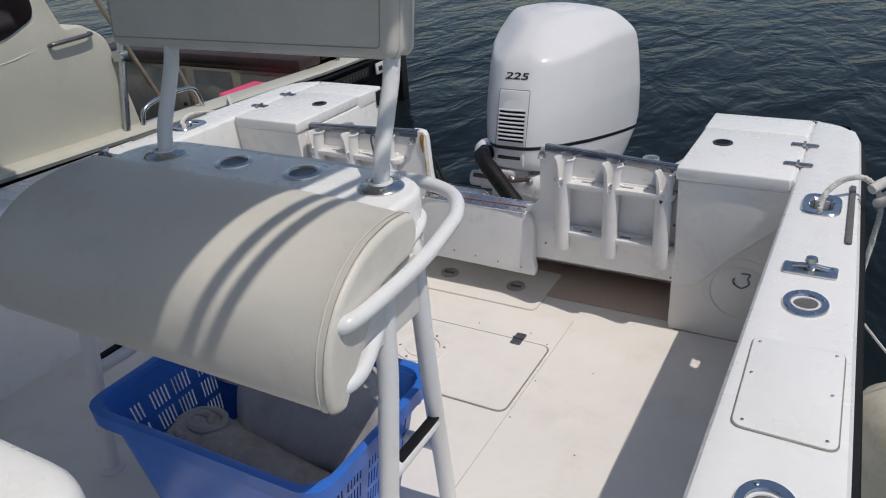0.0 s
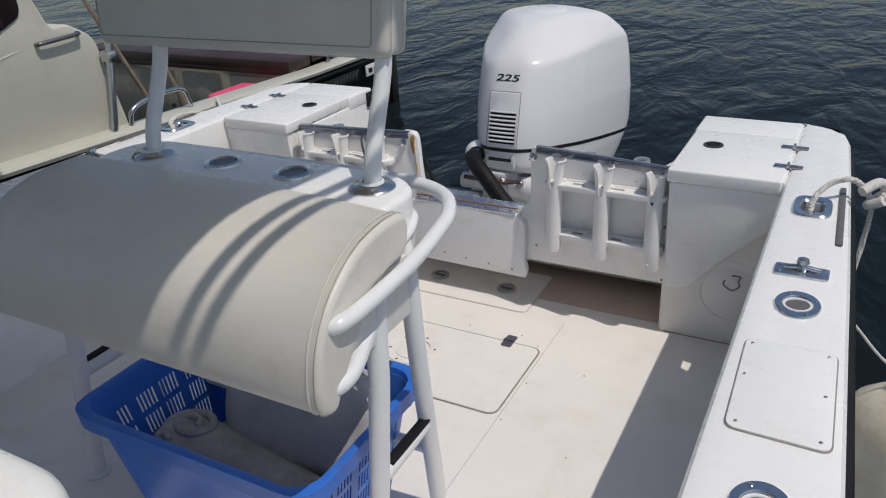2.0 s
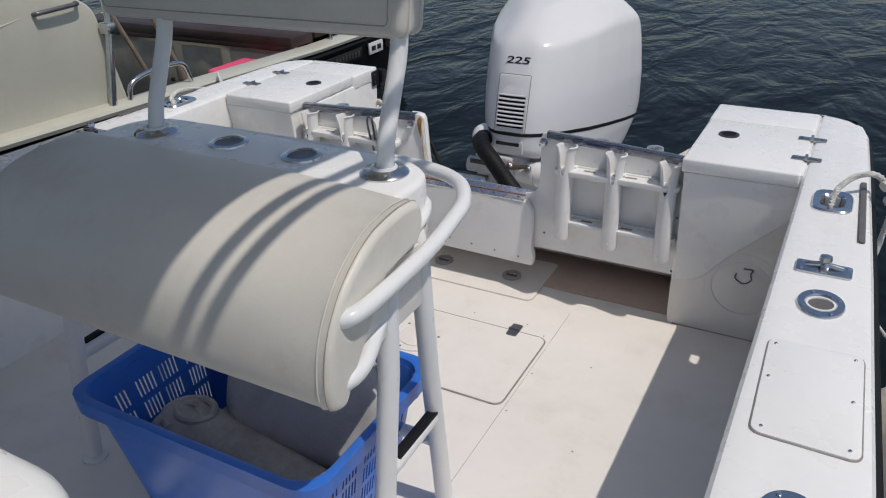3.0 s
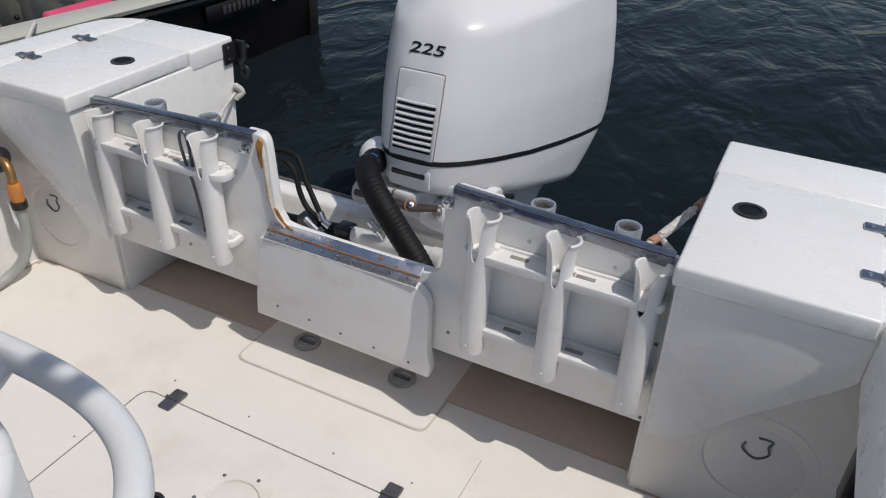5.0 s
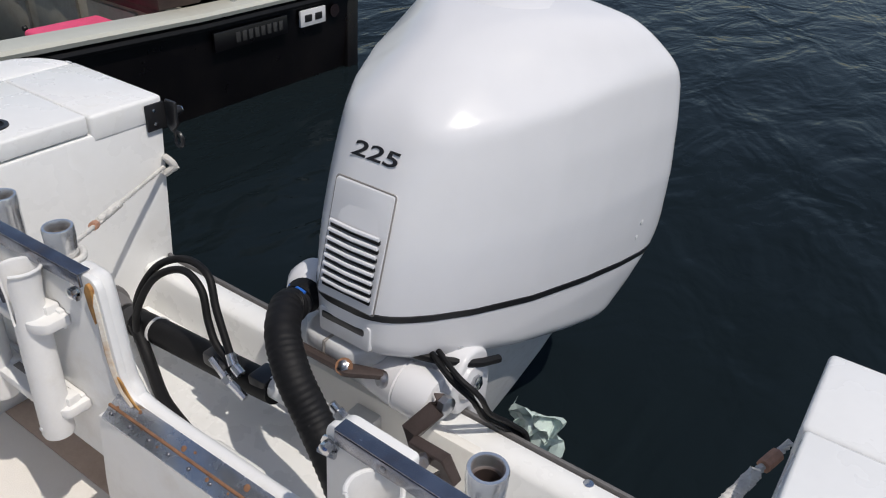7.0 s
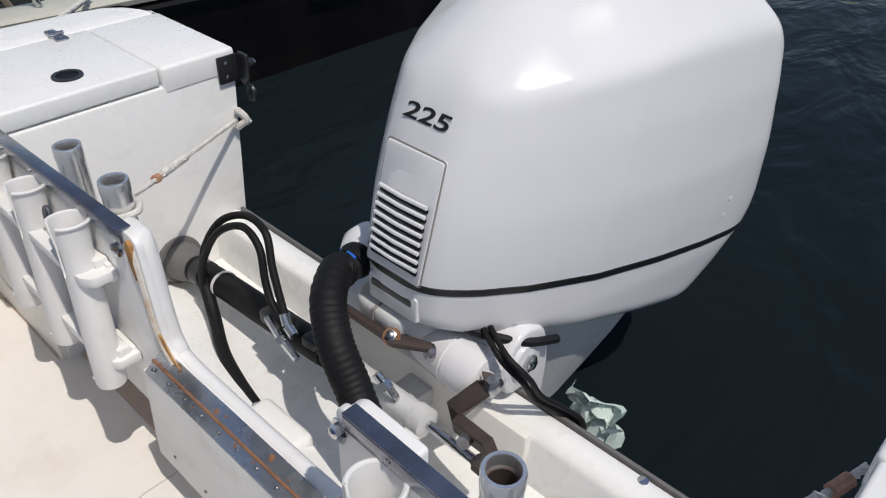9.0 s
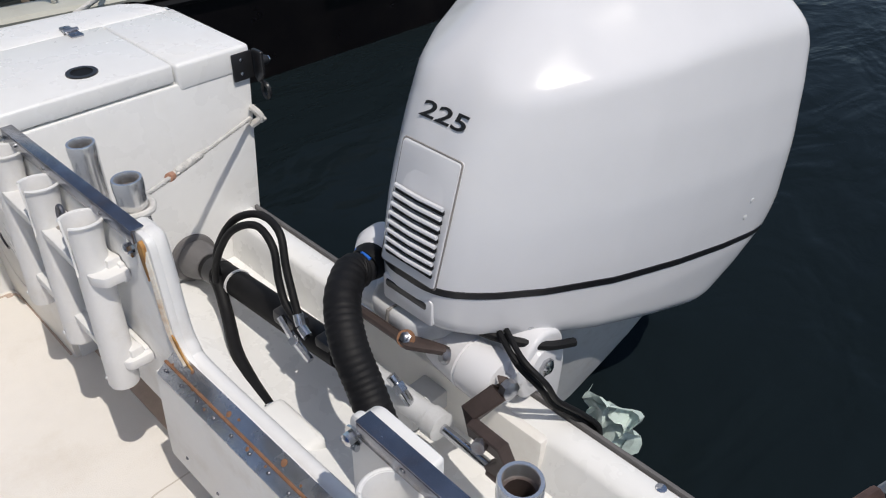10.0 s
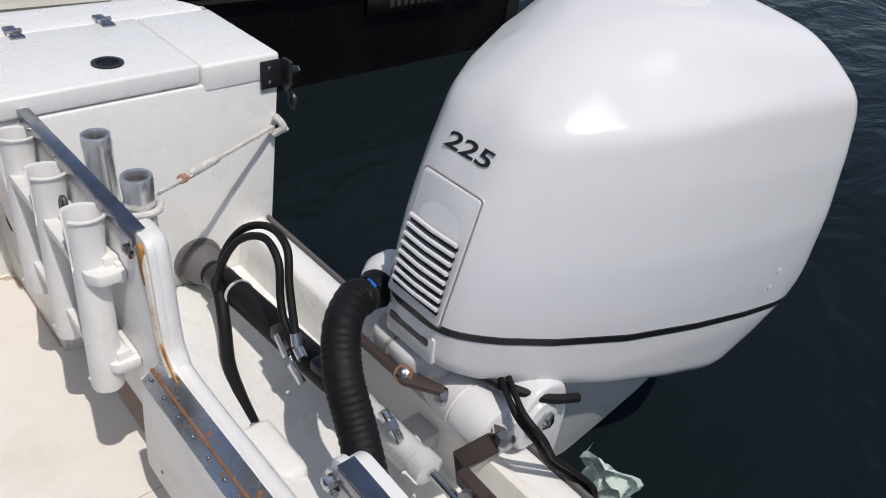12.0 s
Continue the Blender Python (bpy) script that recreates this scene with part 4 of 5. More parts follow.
# ---------------------------------------------------------------- steering and hoses in the well
st = thing("steering_cylinder", (0.05, 3.33, 0.15), "hydraulic steering cylinder with a chrome rod across the well", "steering cylinder")
part("barrel", tube([(-0.16, 3.335, 0.178), (0.10, 3.33, 0.190)], 0.022, 20), COWL_LOW, st, "grey-white painted barrel")
part("end_cap", lathe([(0.02, 0.0), (0.026, 0.004), (0.026, 0.03), (0.018, 0.034)], (0.078, 3.33, 0.189), (1, 0, 0), 20), COWL_LOW, st)
part("rod", tube([(0.10, 3.33, 0.190), (0.235, 3.33, 0.186)], 0.0085, 14), STEEL, st, "polished chrome rod")
part("rod_end", lathe([(0.013, 0), (0.014, 0.02), (0.009, 0.026)], (0.215, 3.33, 0.182), (1, 0, 0), 12), BROWN, st)
for x in (-0.055, 0.045):
    f = part("hose_fitting", tube([(x, 3.325, 0.195), (x - 0.01, 3.315, 0.225), (x - 0.035, 3.31, 0.25)], 0.009, 10), STEEL, st, "stainless hose fitting")
    part("fitting_nut", lathe([(0.012, 0), (0.012, 0.016)], (x - 0.012, 3.314, 0.228), (-0.7, -0.1, 0.7), 6), STEEL, f)
part("bracket", rbox(-0.2, -0.155, 3.31, 3.36, 0.15, 0.2, 0.006), BLACK_HARD, st)
part("support", rbox(-0.03, 0.03, 3.34, 3.43, 0.10, 0.145, 0.006), COWL_LOW, st)
arm_line = [(0.172, 3.405, 0.282), (0.176, 3.385, 0.28), (0.15, 3.352, 0.24), (0.165, 3.342, 0.226), (0.235, 3.33, 0.24), (0.246, 3.33, 0.216), (0.222, 3.33, 0.182)]
rings = []
for i, p in enumerate(arm_line):
    p = Vector(p)
    d = (Vector(arm_line[min(i + 1, 6)]) - Vector(arm_line[max(i - 1, 0)])).normalized()
    u = Vector((0.1, 1, 0.2))
    u = (u - d * u.dot(d)).normalized()
    q_ = d.cross(u)
    rings.append([p + u * a * 0.011 + q_ * b * 0.016 for a, b in ((-1, -0.8), (-0.8, -1), (0.8, -1), (1, -0.8), (1, 0.8), (0.8, 1), (-0.8, 1), (-1, 0.8))])
arm = part("crank", loft(rings), BROWN, st, "dark brown cranked arm bolted to the tilt tube", sharp=30)
part("pivot_bolt", lathe([(0.016, 0), (0.016, 0.014), (0.01, 0.018)], (0.178, 3.40, 0.283), (1, -0.2, 0.1), 8), STEEL_WORN, arm)
part("arm_bolt", lathe([(0.012, 0), (0.012, 0.012)], (0.2, 3.32, 0.235), (0.3, -0.9, 0.2), 8), STEEL_WORN, arm)

boot = thing("rigging_boot", (-0.66, 3.33, 0.11), "grey rubber rigging boot on the well side", "rigging boot")
part("flange", lathe([(0.054, 0.0), (0.056, 0.004), (0.054, 0.012), (0.043, 0.016)], (-0.676, 3.33, 0.118), (1, 0.03, 0.12), 28), GREY_RUBBER, boot)
part("cone", lathe([(0.045, 0.012), (0.041, 0.040), (0.034, 0.062), (0.031, 0.070)], (-0.676, 3.33, 0.118), (1, 0.03, 0.12), 24), GREY_RUBBER, boot)
for k in range(4):
    a = k * math.pi / 2 + 0.5
    screw("screw", (-0.664, 3.33 + 0.042 * math.cos(a), 0.118 + 0.042 * math.sin(a)), (1, 0, 0.1), boot, 0.004)
big = thing("rigging_hose", (-0.4, 3.333, 0.13), "black rubber rigging hose lying along the well", "hose")
part("hose", tube(glide([(-0.62, 3.332, 0.124), (-0.5, 3.335, 0.138), (-0.35, 3.336, 0.15), (-0.2, 3.335, 0.165), (-0.15, 3.335, 0.172)], 5), 0.029, 18), BLACK, big)
part("cuff", tube([(-0.59, 3.332, 0.128), (-0.56, 3.333, 0.131)], 0.0315, 18), BLACK_HARD, big)
part("cable_tie", washer([(0.0285, -0.003), (0.0315, -0.003), (0.0315, 0.003), (0.0285, 0.003)], (-0.50, 3.335, 0.138), (1, 0, 0.1), 20), STICKER, big)

cor = thing("corrugated_hose", (-0.03, 3.25, 0.08), "black corrugated rigging conduit arching from the motor", "hose")
line = dense(glide([(-0.107, 3.352, 0.380), (-0.104, 3.33, 0.386), (-0.066, 3.282, 0.378), (-0.010, 3.246, 0.347), (0.043, 3.234, 0.292), (0.105, 3.216, 0.235), (0.15, 3.205, 0.16), (0.165, 3.2, 0.10)], 12), 0.003)
part("conduit", tube(line, 0.028, 18, radii=[0.0298 + 0.0008 * math.sin(i * 1.9) for i in range(len(line))]), BLACK, cor, sharp=60)
part("elbow", tube(glide([(-0.112, 3.40, 0.374), (-0.110, 3.375, 0.377), (-0.107, 3.345, 0.378)], 5), 0.026, 16), BLACK_HARD, cor, "smooth black elbow at the motor")
part("blue_tie", tube([(-0.135, 3.37, 0.398), (-0.112, 3.366, 0.406), (-0.095, 3.366, 0.402)], 0.003, 8), BLUE, cor)


def thin_hose(pts, r=0.0075, label="thin black hydraulic hose looping over the well"):
    h = thing("hydraulic_hose", pts[0], label, "hose", "hydraulic hoses")
    part("hose", tube(glide(pts, 8), r, 10), BLACK, h)
    part("ferrule", tube([pts[-1], tuple(Vector(pts[-1]) + (Vector(pts[-1]) - Vector(pts[-2])).normalized() * 0.022)], r * 1.35, 10), STEEL, h)
    return h


thin_hose([(-0.53, 3.31, 0.12), (-0.52, 3.312, 0.22), (-0.465, 3.33, 0.315), (-0.40, 3.352, 0.352), (-0.325, 3.345, 0.352), (-0.285, 3.325, 0.30), (-0.235, 3.305, 0.235)])
thin_hose([(-0.525, 3.30, 0.12), (-0.51, 3.30, 0.2), (-0.455, 3.315, 0.30), (-0.39, 3.335, 0.340), (-0.33, 3.33, 0.325), (-0.30, 3.315, 0.27), (-0.27, 3.305, 0.235), (-0.22, 3.30, 0.215)])
thin_hose([(-0.535, 3.305, 0.16), (-0.51, 3.30, 0.13), (-0.46, 3.28, 0.10), (-0.38, 3.245, 0.084), (-0.29, 3.22, 0.084), (-0.2, 3.2, 0.09)], 0.0135, "black hose in spiral wrap running down into the well")
valve = thing("hose_manifold", (-0.25, 3.31, 0.2), "dark valve block on the steering cylinder", "valve block")
part("block", rbox(-0.30, -0.235, 3.29, 3.33, 0.185, 0.215, 0.006), BLACK_HARD, valve)
part("union", tube([(-0.27, 3.29, 0.215), (-0.225, 3.285, 0.19), (-0.18, 3.285, 0.17)], 0.008, 8), STEEL, valve, "stainless hose unions")
part("nut", lathe([(0.012, 0), (0.012, 0.014)], (-0.23, 3.285, 0.193), (0.8, 0, -0.4), 6), STEEL, valve)
cap_ = thing("bilge_cover", (-0.13, 3.19, 0.068), "small white moulded cover where the hose enters the well", "cover")
part("shell", join(rbox(-0.2, -0.06, 3.155, 3.225, 0.066, 0.115, 0.015, 3), rbox(-0.075, -0.035, 3.165, 3.215, 0.066, 0.09, 0.01, 2)), GELCOAT, cap_)

film = bmesh.new()
bmesh.ops.create_grid(film, x_segments=14, y_segments=14, size=0.5)
for v in film.verts:
    u, w = v.co.x, v.co.y
    n_ = noise.noise_vector(Vector((u * 5, w * 5, 1.3)))
    v.co = Vector((0.278 + u * 0.10 + n_.x * 0.02, 3.56 + n_.y * 0.035 + abs(u) * 0.02, 0.135 + w * 0.13 + n_.z * 0.02))
bmesh.ops.solidify(film, geom=list(film.faces), thickness=0.001)
solo("plastic_film", film, MINT, (0.278, 3.56, 0.065), "crumpled mint-green plastic film caught behind the transom", "plastic film", sharp=20)

# ---------------------------------------------------------------- gunwale fittings


def flush_holder(s):
    h = thing("flush_rod_holder", (s * 1.08, 2.332, 0.557), "oval stainless flush rod holder set in the gunwale", "rod holder", "gunwale rod holders")
    n = 40
    prof = [(1.0, 0.0), (1.0, 0.002), (0.96, 0.005), (0.66, 0.005), (0.60, 0.002), (0.56, -0.012), (0.58, -0.05)]
    rings = [[(s * 1.08 + 0.042 * a * math.cos(2 * math.pi * k / n) * (1 if a > 0.8 else 1.02), 2.332 + (0.052 if a > 0.8 else 0.050) * a * math.sin(2 * math.pi * k / n), 0.557 + b) for k in range(n)] for a, b in prof]
    part("flange", loft(rings, False), STEEL, h)
    part("liner", lathe([(0.0215, -0.02), (0.0215, 0.0010), (0.0225, 0.0035), (0.0265, 0.0035), (0.0265, -0.02)], (s * 1.08, 2.332, 0.557), n=28, cap=False), PLASTIC, h, "white plastic inner sleeve")
    # Dark disc for the shade down the hole; the deck below is uncut.
    part("bore_shade", lathe([(0.0225, 0.0004), (0.0225, 0.0012)], (s * 1.08, 2.332, 0.557), n=24), GREY_RUBBER, h)
    for a in (0.5, 2.1, 3.7, 5.3):
        screw("screw", (s * 1.08 + 0.034 * math.cos(a), 2.332 + 0.042 * math.sin(a), 0.562), (0, 0, 1), h, 0.004)
    return h


def base_plate_holder(s):
    """The rectangular stainless fairlead plate with a rope through it."""
    h = thing("deck_hawse", (s * 1.065, 2.835, 0.557), "stainless rounded hawse plate in the gunwale with a rope through it", "hawse plate", "hawse plates")
    n = 40

    def sq(a, rx, ry):
        c, d = math.cos(a), math.sin(a)
        return (math.copysign(abs(c) ** 0.55, c) * rx, math.copysign(abs(d) ** 0.55, d) * ry)
    rings = []
    for f, z in ((1.0, 0.0), (1.0, 0.003), (0.94, 0.007), (0.62, 0.006), (0.55, 0.0015), (0.53, -0.02)):
        rings.append([(s * 1.065 + sq(2 * math.pi * k / n, 0.045 * f, 0.066 * f)[0], 2.835 + sq(2 * math.pi * k / n, 0.045 * f, 0.066 * f)[1], 0.557 + z) for k in range(n)])
    part("plate", loft(rings, False), STEEL, h)
    return h


def cleat(s):
    c = thing("pop_up_cleat", (s * 1.074, 2.474, 0.557), "stainless pop-up cleat plate with a knob on the gunwale", "cleat", "gunwale cleats")
    part("plate", prism(rounded([(s * 1.074 - 0.052, 2.449), (s * 1.074 + 0.052, 2.449), (s * 1.074 + 0.052, 2.499), (s * 1.074 - 0.052, 2.499)], 0.008), "z", 0.557, 0.563, 0.002), STEEL, c)
    part("bar", tube(glide([(s * 1.074 - 0.034, 2.474, 0.566), (s * 1.074, 2.474, 0.570), (s * 1.074 + 0.034, 2.474, 0.566)], 4), 0.0065, 10), STEEL, c)
    part("knob", lathe([(0.010, 0.0), (0.012, 0.006), (0.008, 0.012), (0.013, 0.018), (0.011, 0.026), (0.004, 0.029)], (s * 1.074, 2.474, 0.563), n=18), STEEL, c)
    for dx in (-0.042, 0.042):
        for dy in (-0.016, 0.016):
            screw("screw", (s * 1.074 + dx, 2.474 + dy, 0.563), (0, 0, 1), c, 0.0042)
    return c


for s in (1, -1):
    f = flush_holder(s)
    copy_thing(f, pose(s * 1.09, 1.762, 0.557))
    base_plate_holder(s)
    cleat(s)

ph = thing("gunwale_hatch", (1.09, 2.04, 0.557), "white screwed-down inspection cover on the gunwale", "inspection cover")
cover = rounded([(1.018, 1.915), (1.165, 1.912), (1.158, 2.18), (1.012, 2.176)], 0.018, 6)
part("cover", prism(cover, "z", 0.5573, 0.5612, 0.0012), GELCOAT, ph)
part("gasket", tube([(1.09 + (x - 1.09) * 1.012, 2.045 + (y - 2.045) * 1.008, 0.5576) for x, y in cover], 0.0016, 6, True), SEAM, ph)
for x, y in ((1.032, 1.93), (1.15, 1.928), (1.148, 2.045), (1.025, 2.06), (1.024, 2.16), (1.146, 2.163)):
    screw("screw", (x, y, 0.561), (0, 0, 1), ph, 0.003)

dl = thing("dock_line", (1.065, 2.835, 0.557), "white braided dock line from the hawse plate over the side", "rope", "dock lines")
part("line", twist(dense(glide([(1.062, 2.80, 0.50), (1.063, 2.81, 0.57), (1.075, 2.84, 0.60), (1.105, 2.89, 0.612), (1.14, 2.93, 0.606), (1.165, 2.95, 0.585), (1.185, 2.955, 0.555), (1.195, 2.96, 0.50), (1.18, 2.96, 0.3), (1.16, 2.96, 0.0)], 8), 0.006), 0.0078, 3, 0.022, 6), ROPE, dl)
part("knot", tube(glide([(1.165, 2.91, 0.585), (1.20, 2.95, 0.598), (1.222, 2.98, 0.57), (1.20, 2.975, 0.545), (1.185, 2.94, 0.54), (1.215, 2.93, 0.56)], 6), 0.013, 10), ROPE, dl, "thick knotted turns of rope")
part("tail", twist(dense(glide([(1.21, 2.95, 0.565), (1.245, 2.96, 0.54), (1.255, 2.965, 0.47)], 5), 0.006), 0.012, 3, 0.03, 6), ROPE, dl)
dl = thing("dock_line", (-1.065, 2.79, 0.557), "white braided dock line from the hawse plate over the side", "rope", "dock lines")
part("line", twist(dense(glide([(-1.06, 2.81, 0.53), (-1.07, 2.82, 0.562), (-1.10, 2.84, 0.569), (-1.15, 2.93, 0.567), (-1.18, 3.05, 0.54), (-1.24, 3.2, 0.49), (-1.4, 3.4, 0.43), (-1.72, 3.7, 0.39)], 8), 0.008), 0.0085, 3, 0.04, 6), ROPE, dl)

fd = thing("fender", (1.30, 2.37, 0.30), "stained beige cylindrical fender hanging outside the hull", "fender")
part("body", lathe([(0.02, 0.0), (0.06, 0.012), (0.092, 0.05), (0.10, 0.1), (0.10, 0.42), (0.088, 0.47), (0.05, 0.505), (0.02, 0.52)], (1.295, 2.40, -0.14), n=28), FENDER, fd)
part("eye", lathe([(0.022, 0.51), (0.026, 0.53), (0.02, 0.55), (0.01, 0.555)], (1.295, 2.40, -0.14), n=16), FENDER, fd)
part("lanyard", tube(glide([(1.295, 2.40, 0.40), (1.24, 2.4, 0.44), (1.185, 2.4, 0.50)], 5), 0.003, 8), ROPE, fd)

# washdown fittings on the starboard side
wd = thing("washdown_hose", (-0.98, 2.98, 0.0), "grey washdown hose on a brass tap with an orange connector", "hose")
part("tap_plate", lathe([(0.035, 0.0), (0.035, 0.006), (0.02, 0.012)], (-1.004, 2.99, 0.325), (1, 0, 0), 24), GREY_RUBBER, wd)
part("tap", tube(glide([(-1.0, 2.99, 0.325), (-0.965, 2.985, 0.325), (-0.95, 2.98, 0.305), (-0.95, 2.98, 0.28)], 5), 0.012, 12), BRASS, wd)
part("tap_knob", lathe([(0.02, 0.0), (0.022, 0.008), (0.012, 0.016)], (-0.965, 2.95, 0.335), (0, -1, 0.2), 12), BLACK_HARD, wd)
part("connector", lathe([(0.016, 0.0), (0.018, 0.01), (0.018, 0.045), (0.014, 0.055)], (-0.95, 2.98, 0.222), n=16), HOSE_ORANGE, wd)
part("connector_nut", lathe([(0.02, 0.0), (0.02, 0.02)], (-0.95, 2.98, 0.205), n=12), BLACK_HARD, wd)
part("hose", tube(glide([(-0.95, 2.98, 0.21), (-0.948, 2.975, 0.13), (-0.955, 2.95, 0.06), (-0.97, 2.89, 0.02), (-0.96, 2.75, 0.018), (-0.9, 2.55, 0.018), (-0.92, 2.3, 0.018)], 7), 0.014, 12), HOSE_GREY, wd)
nz = thing("hose_nozzle", (-0.98, 2.83, 0.27), "dark hose nozzle clipped to the starboard liner", "nozzle")
part("grip", tube([(-0.99, 2.80, 0.25), (-0.975, 2.84, 0.29)], 0.014, 10), GREY_RUBBER, nz)
part("barrel", tube([(-0.975, 2.84, 0.29), (-0.96, 2.90, 0.275)], 0.011, 10), DULL, nz)
part("clip", lathe([(0.022, 0), (0.022, 0.012)], (-1.004, 2.82, 0.28), (1, 0, 0), 14), BRASS, nz)

# ---------------------------------------------------------------- leaning post
post = thing("leaning_post", (0.0, 1.95, 0), "white tubular leaning post with a cream vinyl bolster and backrest", "leaning post")
PROFILE = [(2.005, 0.752), (2.003, 0.785), (1.985, 0.80), (1.92, 0.806), (1.84, 0.798), (1.775, 0.777), (1.722, 0.744), (1.688, 0.702), (1.670, 0.655), (1.663, 0.60), (1.672, 0.566), (1.70, 0.553), (1.72, 0.565),
           (1.744, 0.61), (1.762, 0.675), (1.82, 0.70), (1.92, 0.716), (1.98, 0.722)]
prof = [Vector((p.x, p.y)) for p in glide([(a, b, 0) for a, b in PROFILE], 3, True)]
cen = Vector((1.80, 0.72))
rings = []
R_END = 0.014
R_FAR = 0.042
arc = [math.pi / 2 * k / 6 for k in range(7)]
stations = [(-0.452 + R_FAR * (1 - math.cos(a)), R_FAR * (1 - math.sin(a))) for a in arc] + [(x, 0.0) for x in (-0.3, -0.1, 0.1, 0.3)] + sorted((0.444 - R_END * (1 - math.cos(a)), R_END * (1 - math.sin(a))) for a in arc)
m = len(prof)
for x, d in stations:
    ring = []
    for i, p in enumerate(prof):
        t_ = (prof[(i + 1) % m] - prof[i - 1]).normalized()
        aft = 0.028 * max(0.0, (x + 0.2) / 0.64) ** 1.6 * max(0.0, min(1.0, (p.x - 1.86) / 0.14))
        out_ = (0.003 + 0.008 * max(0.0, min(1.0, (1.84 - p.x) / 0.14))) * max(0.0, min(1.0, (x - 0.1) / 0.2))
        ring.append((x + out_, p.x - aft - t_.y * d, p.y + t_.x * d + (0.004 * math.sin(9 * x) if d == 0 and p.y > 0.7 else 0)))
    rings.append(ring)
bm = loft(rings)
caps = [f for f in bm.faces if len(f.verts) > 4]
bmesh.ops.triangulate(bm, faces=caps, ngon_method="EAR_CLIP")
part("bolster", bm, VINYL, post, "smooth cream vinyl bolster cushion", sharp=50)
for x in (0.414, 0.428):
    aft = 0.028 * max(0.0, (x + 0.2) / 0.64) ** 1.6
    seam = [(x + (0.006 + 0.012 * max(0.0, min(1.0, (1.84 - p.x) / 0.14)) if x > 0 else 0), p.x - aft * max(0.0, min(1.0, (p.x - 1.86) / 0.14)), p.y) for p in (cen + (q2 - cen) * 1.004 for q2 in prof)][:39]
    part("seam", tube(seam, 0.0008 if x == 0.428 else 0.0015, 6), THREAD if x == 0.428 else VINYL_OLD, post, "stitched welt seam")
base_poly = rounded([(-0.40, 1.985), (0.398, 1.97), (0.398, 2.09), (0.33, 2.146), (-0.34, 2.158), (-0.40, 2.10)], [0.02, 0.02, 0.06, 0.06, 0.06, 0.06], 8)
part("seat_base", prism(base_poly, "z", 0.665, 0.795, 0.022, 4), GELCOAT, post, "white moulded seat base")
part("seat_pan", rbox(-0.42, 0.405, 1.75, 2.02, 0.64, 0.705, 0.012), LINER, post, "white underside pan")
part("seat_trim", tube(glide([(0.430, 1.76, 0.695), (0.428, 1.86, 0.70), (0.416, 1.985, 0.72), (0.406, 2.05, 0.728), (0.380, 2.10, 0.732), (0.33, 2.13, 0.732)], 6), 0.009, 10), POWDER, post)
for x in (-0.074, 0.118):
    cup = part("cup_holder", washer([(0.028, -0.03), (0.031, 0.0), (0.042, 0.0), (0.041, 0.004), (0.032, 0.006), (0.029, 0.003), (0.026, -0.03)], (x, 2.068, 0.795), n=32), STEEL, post, "stainless cup holder ring")
    part("cup_floor", lathe([(0.029, 0.0005), (0.029, 0.0015)], (x, 2.068, 0.795), n=24), DULL, cup)
for x in (-0.275, 0.318):
    fl = part("post_flange", lathe([(0.047, 0.0), (0.047, 0.003), (0.042, 0.008), (0.027, 0.010), (0.024, 0.013)], (x, 2.058, 0.795), n=36), STEEL, post, "polished stainless flange")
    part("sealant", washer([(0.019, 0.010), (0.026, 0.010), (0.024, 0.0155), (0.020, 0.016)], (x, 2.058, 0.795), n=24), STICKER, fl)
    for a in (0.6, 2.17, 3.74, 5.3):
        screw("screw", (x + 0.036 * math.cos(a), 2.058 + 0.036 * math.sin(a), 0.803), (0, 0, 1), fl, 0.005)
    part("back_post", tube(glide([(x, 2.060, 0.80), (x - 0.003, 2.078, 0.86), (x - 0.006, 2.112, 0.93), (x - 0.007, 2.142, 1.0), (x - 0.007, 2.16, 1.09)], 6), 0.0168, 18), POWDER, post, "white bent backrest post")
# backrest: a slightly tilted, piped pad
bpoly = rounded([(-0.443, 1.026), (0.336, 1.030), (0.35, 1.33), (-0.45, 1.33)], [0.02, 0.02, 0.05, 0.05], 6)
bm = prism(bpoly, "y", 2.118, 2.2, 0.018, 4)
for v in bm.verts:
    v.co.y += (v.co.z - 1.04) * 0.10
back = part("backrest", bm, VINYL_OLD, post, "grained cream vinyl backrest pad", sharp=60)
for y, g in ((2.138, 0.001), (2.18, 0.001)):
    part("welt", tube([(x * 1.003, y + (z - 1.04) * 0.10, 1.18 + (z - 1.18) * 1.006) for x, z in bpoly], 0.004, 8, True), VINYL_OLD, back, "stitched welt")
inner = rounded([(-0.43, 1.046), (0.305, 1.050), (0.316, 1.31), (-0.436, 1.31)], 0.012, 6)
part("stitch", tube([(x, 2.1175 + (z - 1.04) * 0.10, z) for x, z in inner], 0.0014, 5, True), THREAD, back)
# grab rail round the back
rail = [(0.432, 1.716, 0.704), (0.452, 1.720, 0.706), (0.463, 1.738, 0.709), (0.465, 1.80, 0.708), (0.466, 1.95, 0.715), (0.466, 2.05, 0.735), (0.460, 2.10, 0.745), (0.425, 2.16, 0.75), (0.365, 2.20, 0.75), (0.28, 2.218, 0.75), (0.15, 2.22, 0.75), (-0.1, 2.22, 0.75), (-0.30, 2.216, 0.75),
        (-0.40, 2.20, 0.752), (-0.48, 2.12, 0.748), (-0.50, 2.03, 0.73), (-0.492, 1.90, 0.712), (-0.485, 1.728, 0.712)]
part("grab_rail", tube(glide(rail, 6), 0.0143, 16), POWDER, post, "white tubular grab rail")
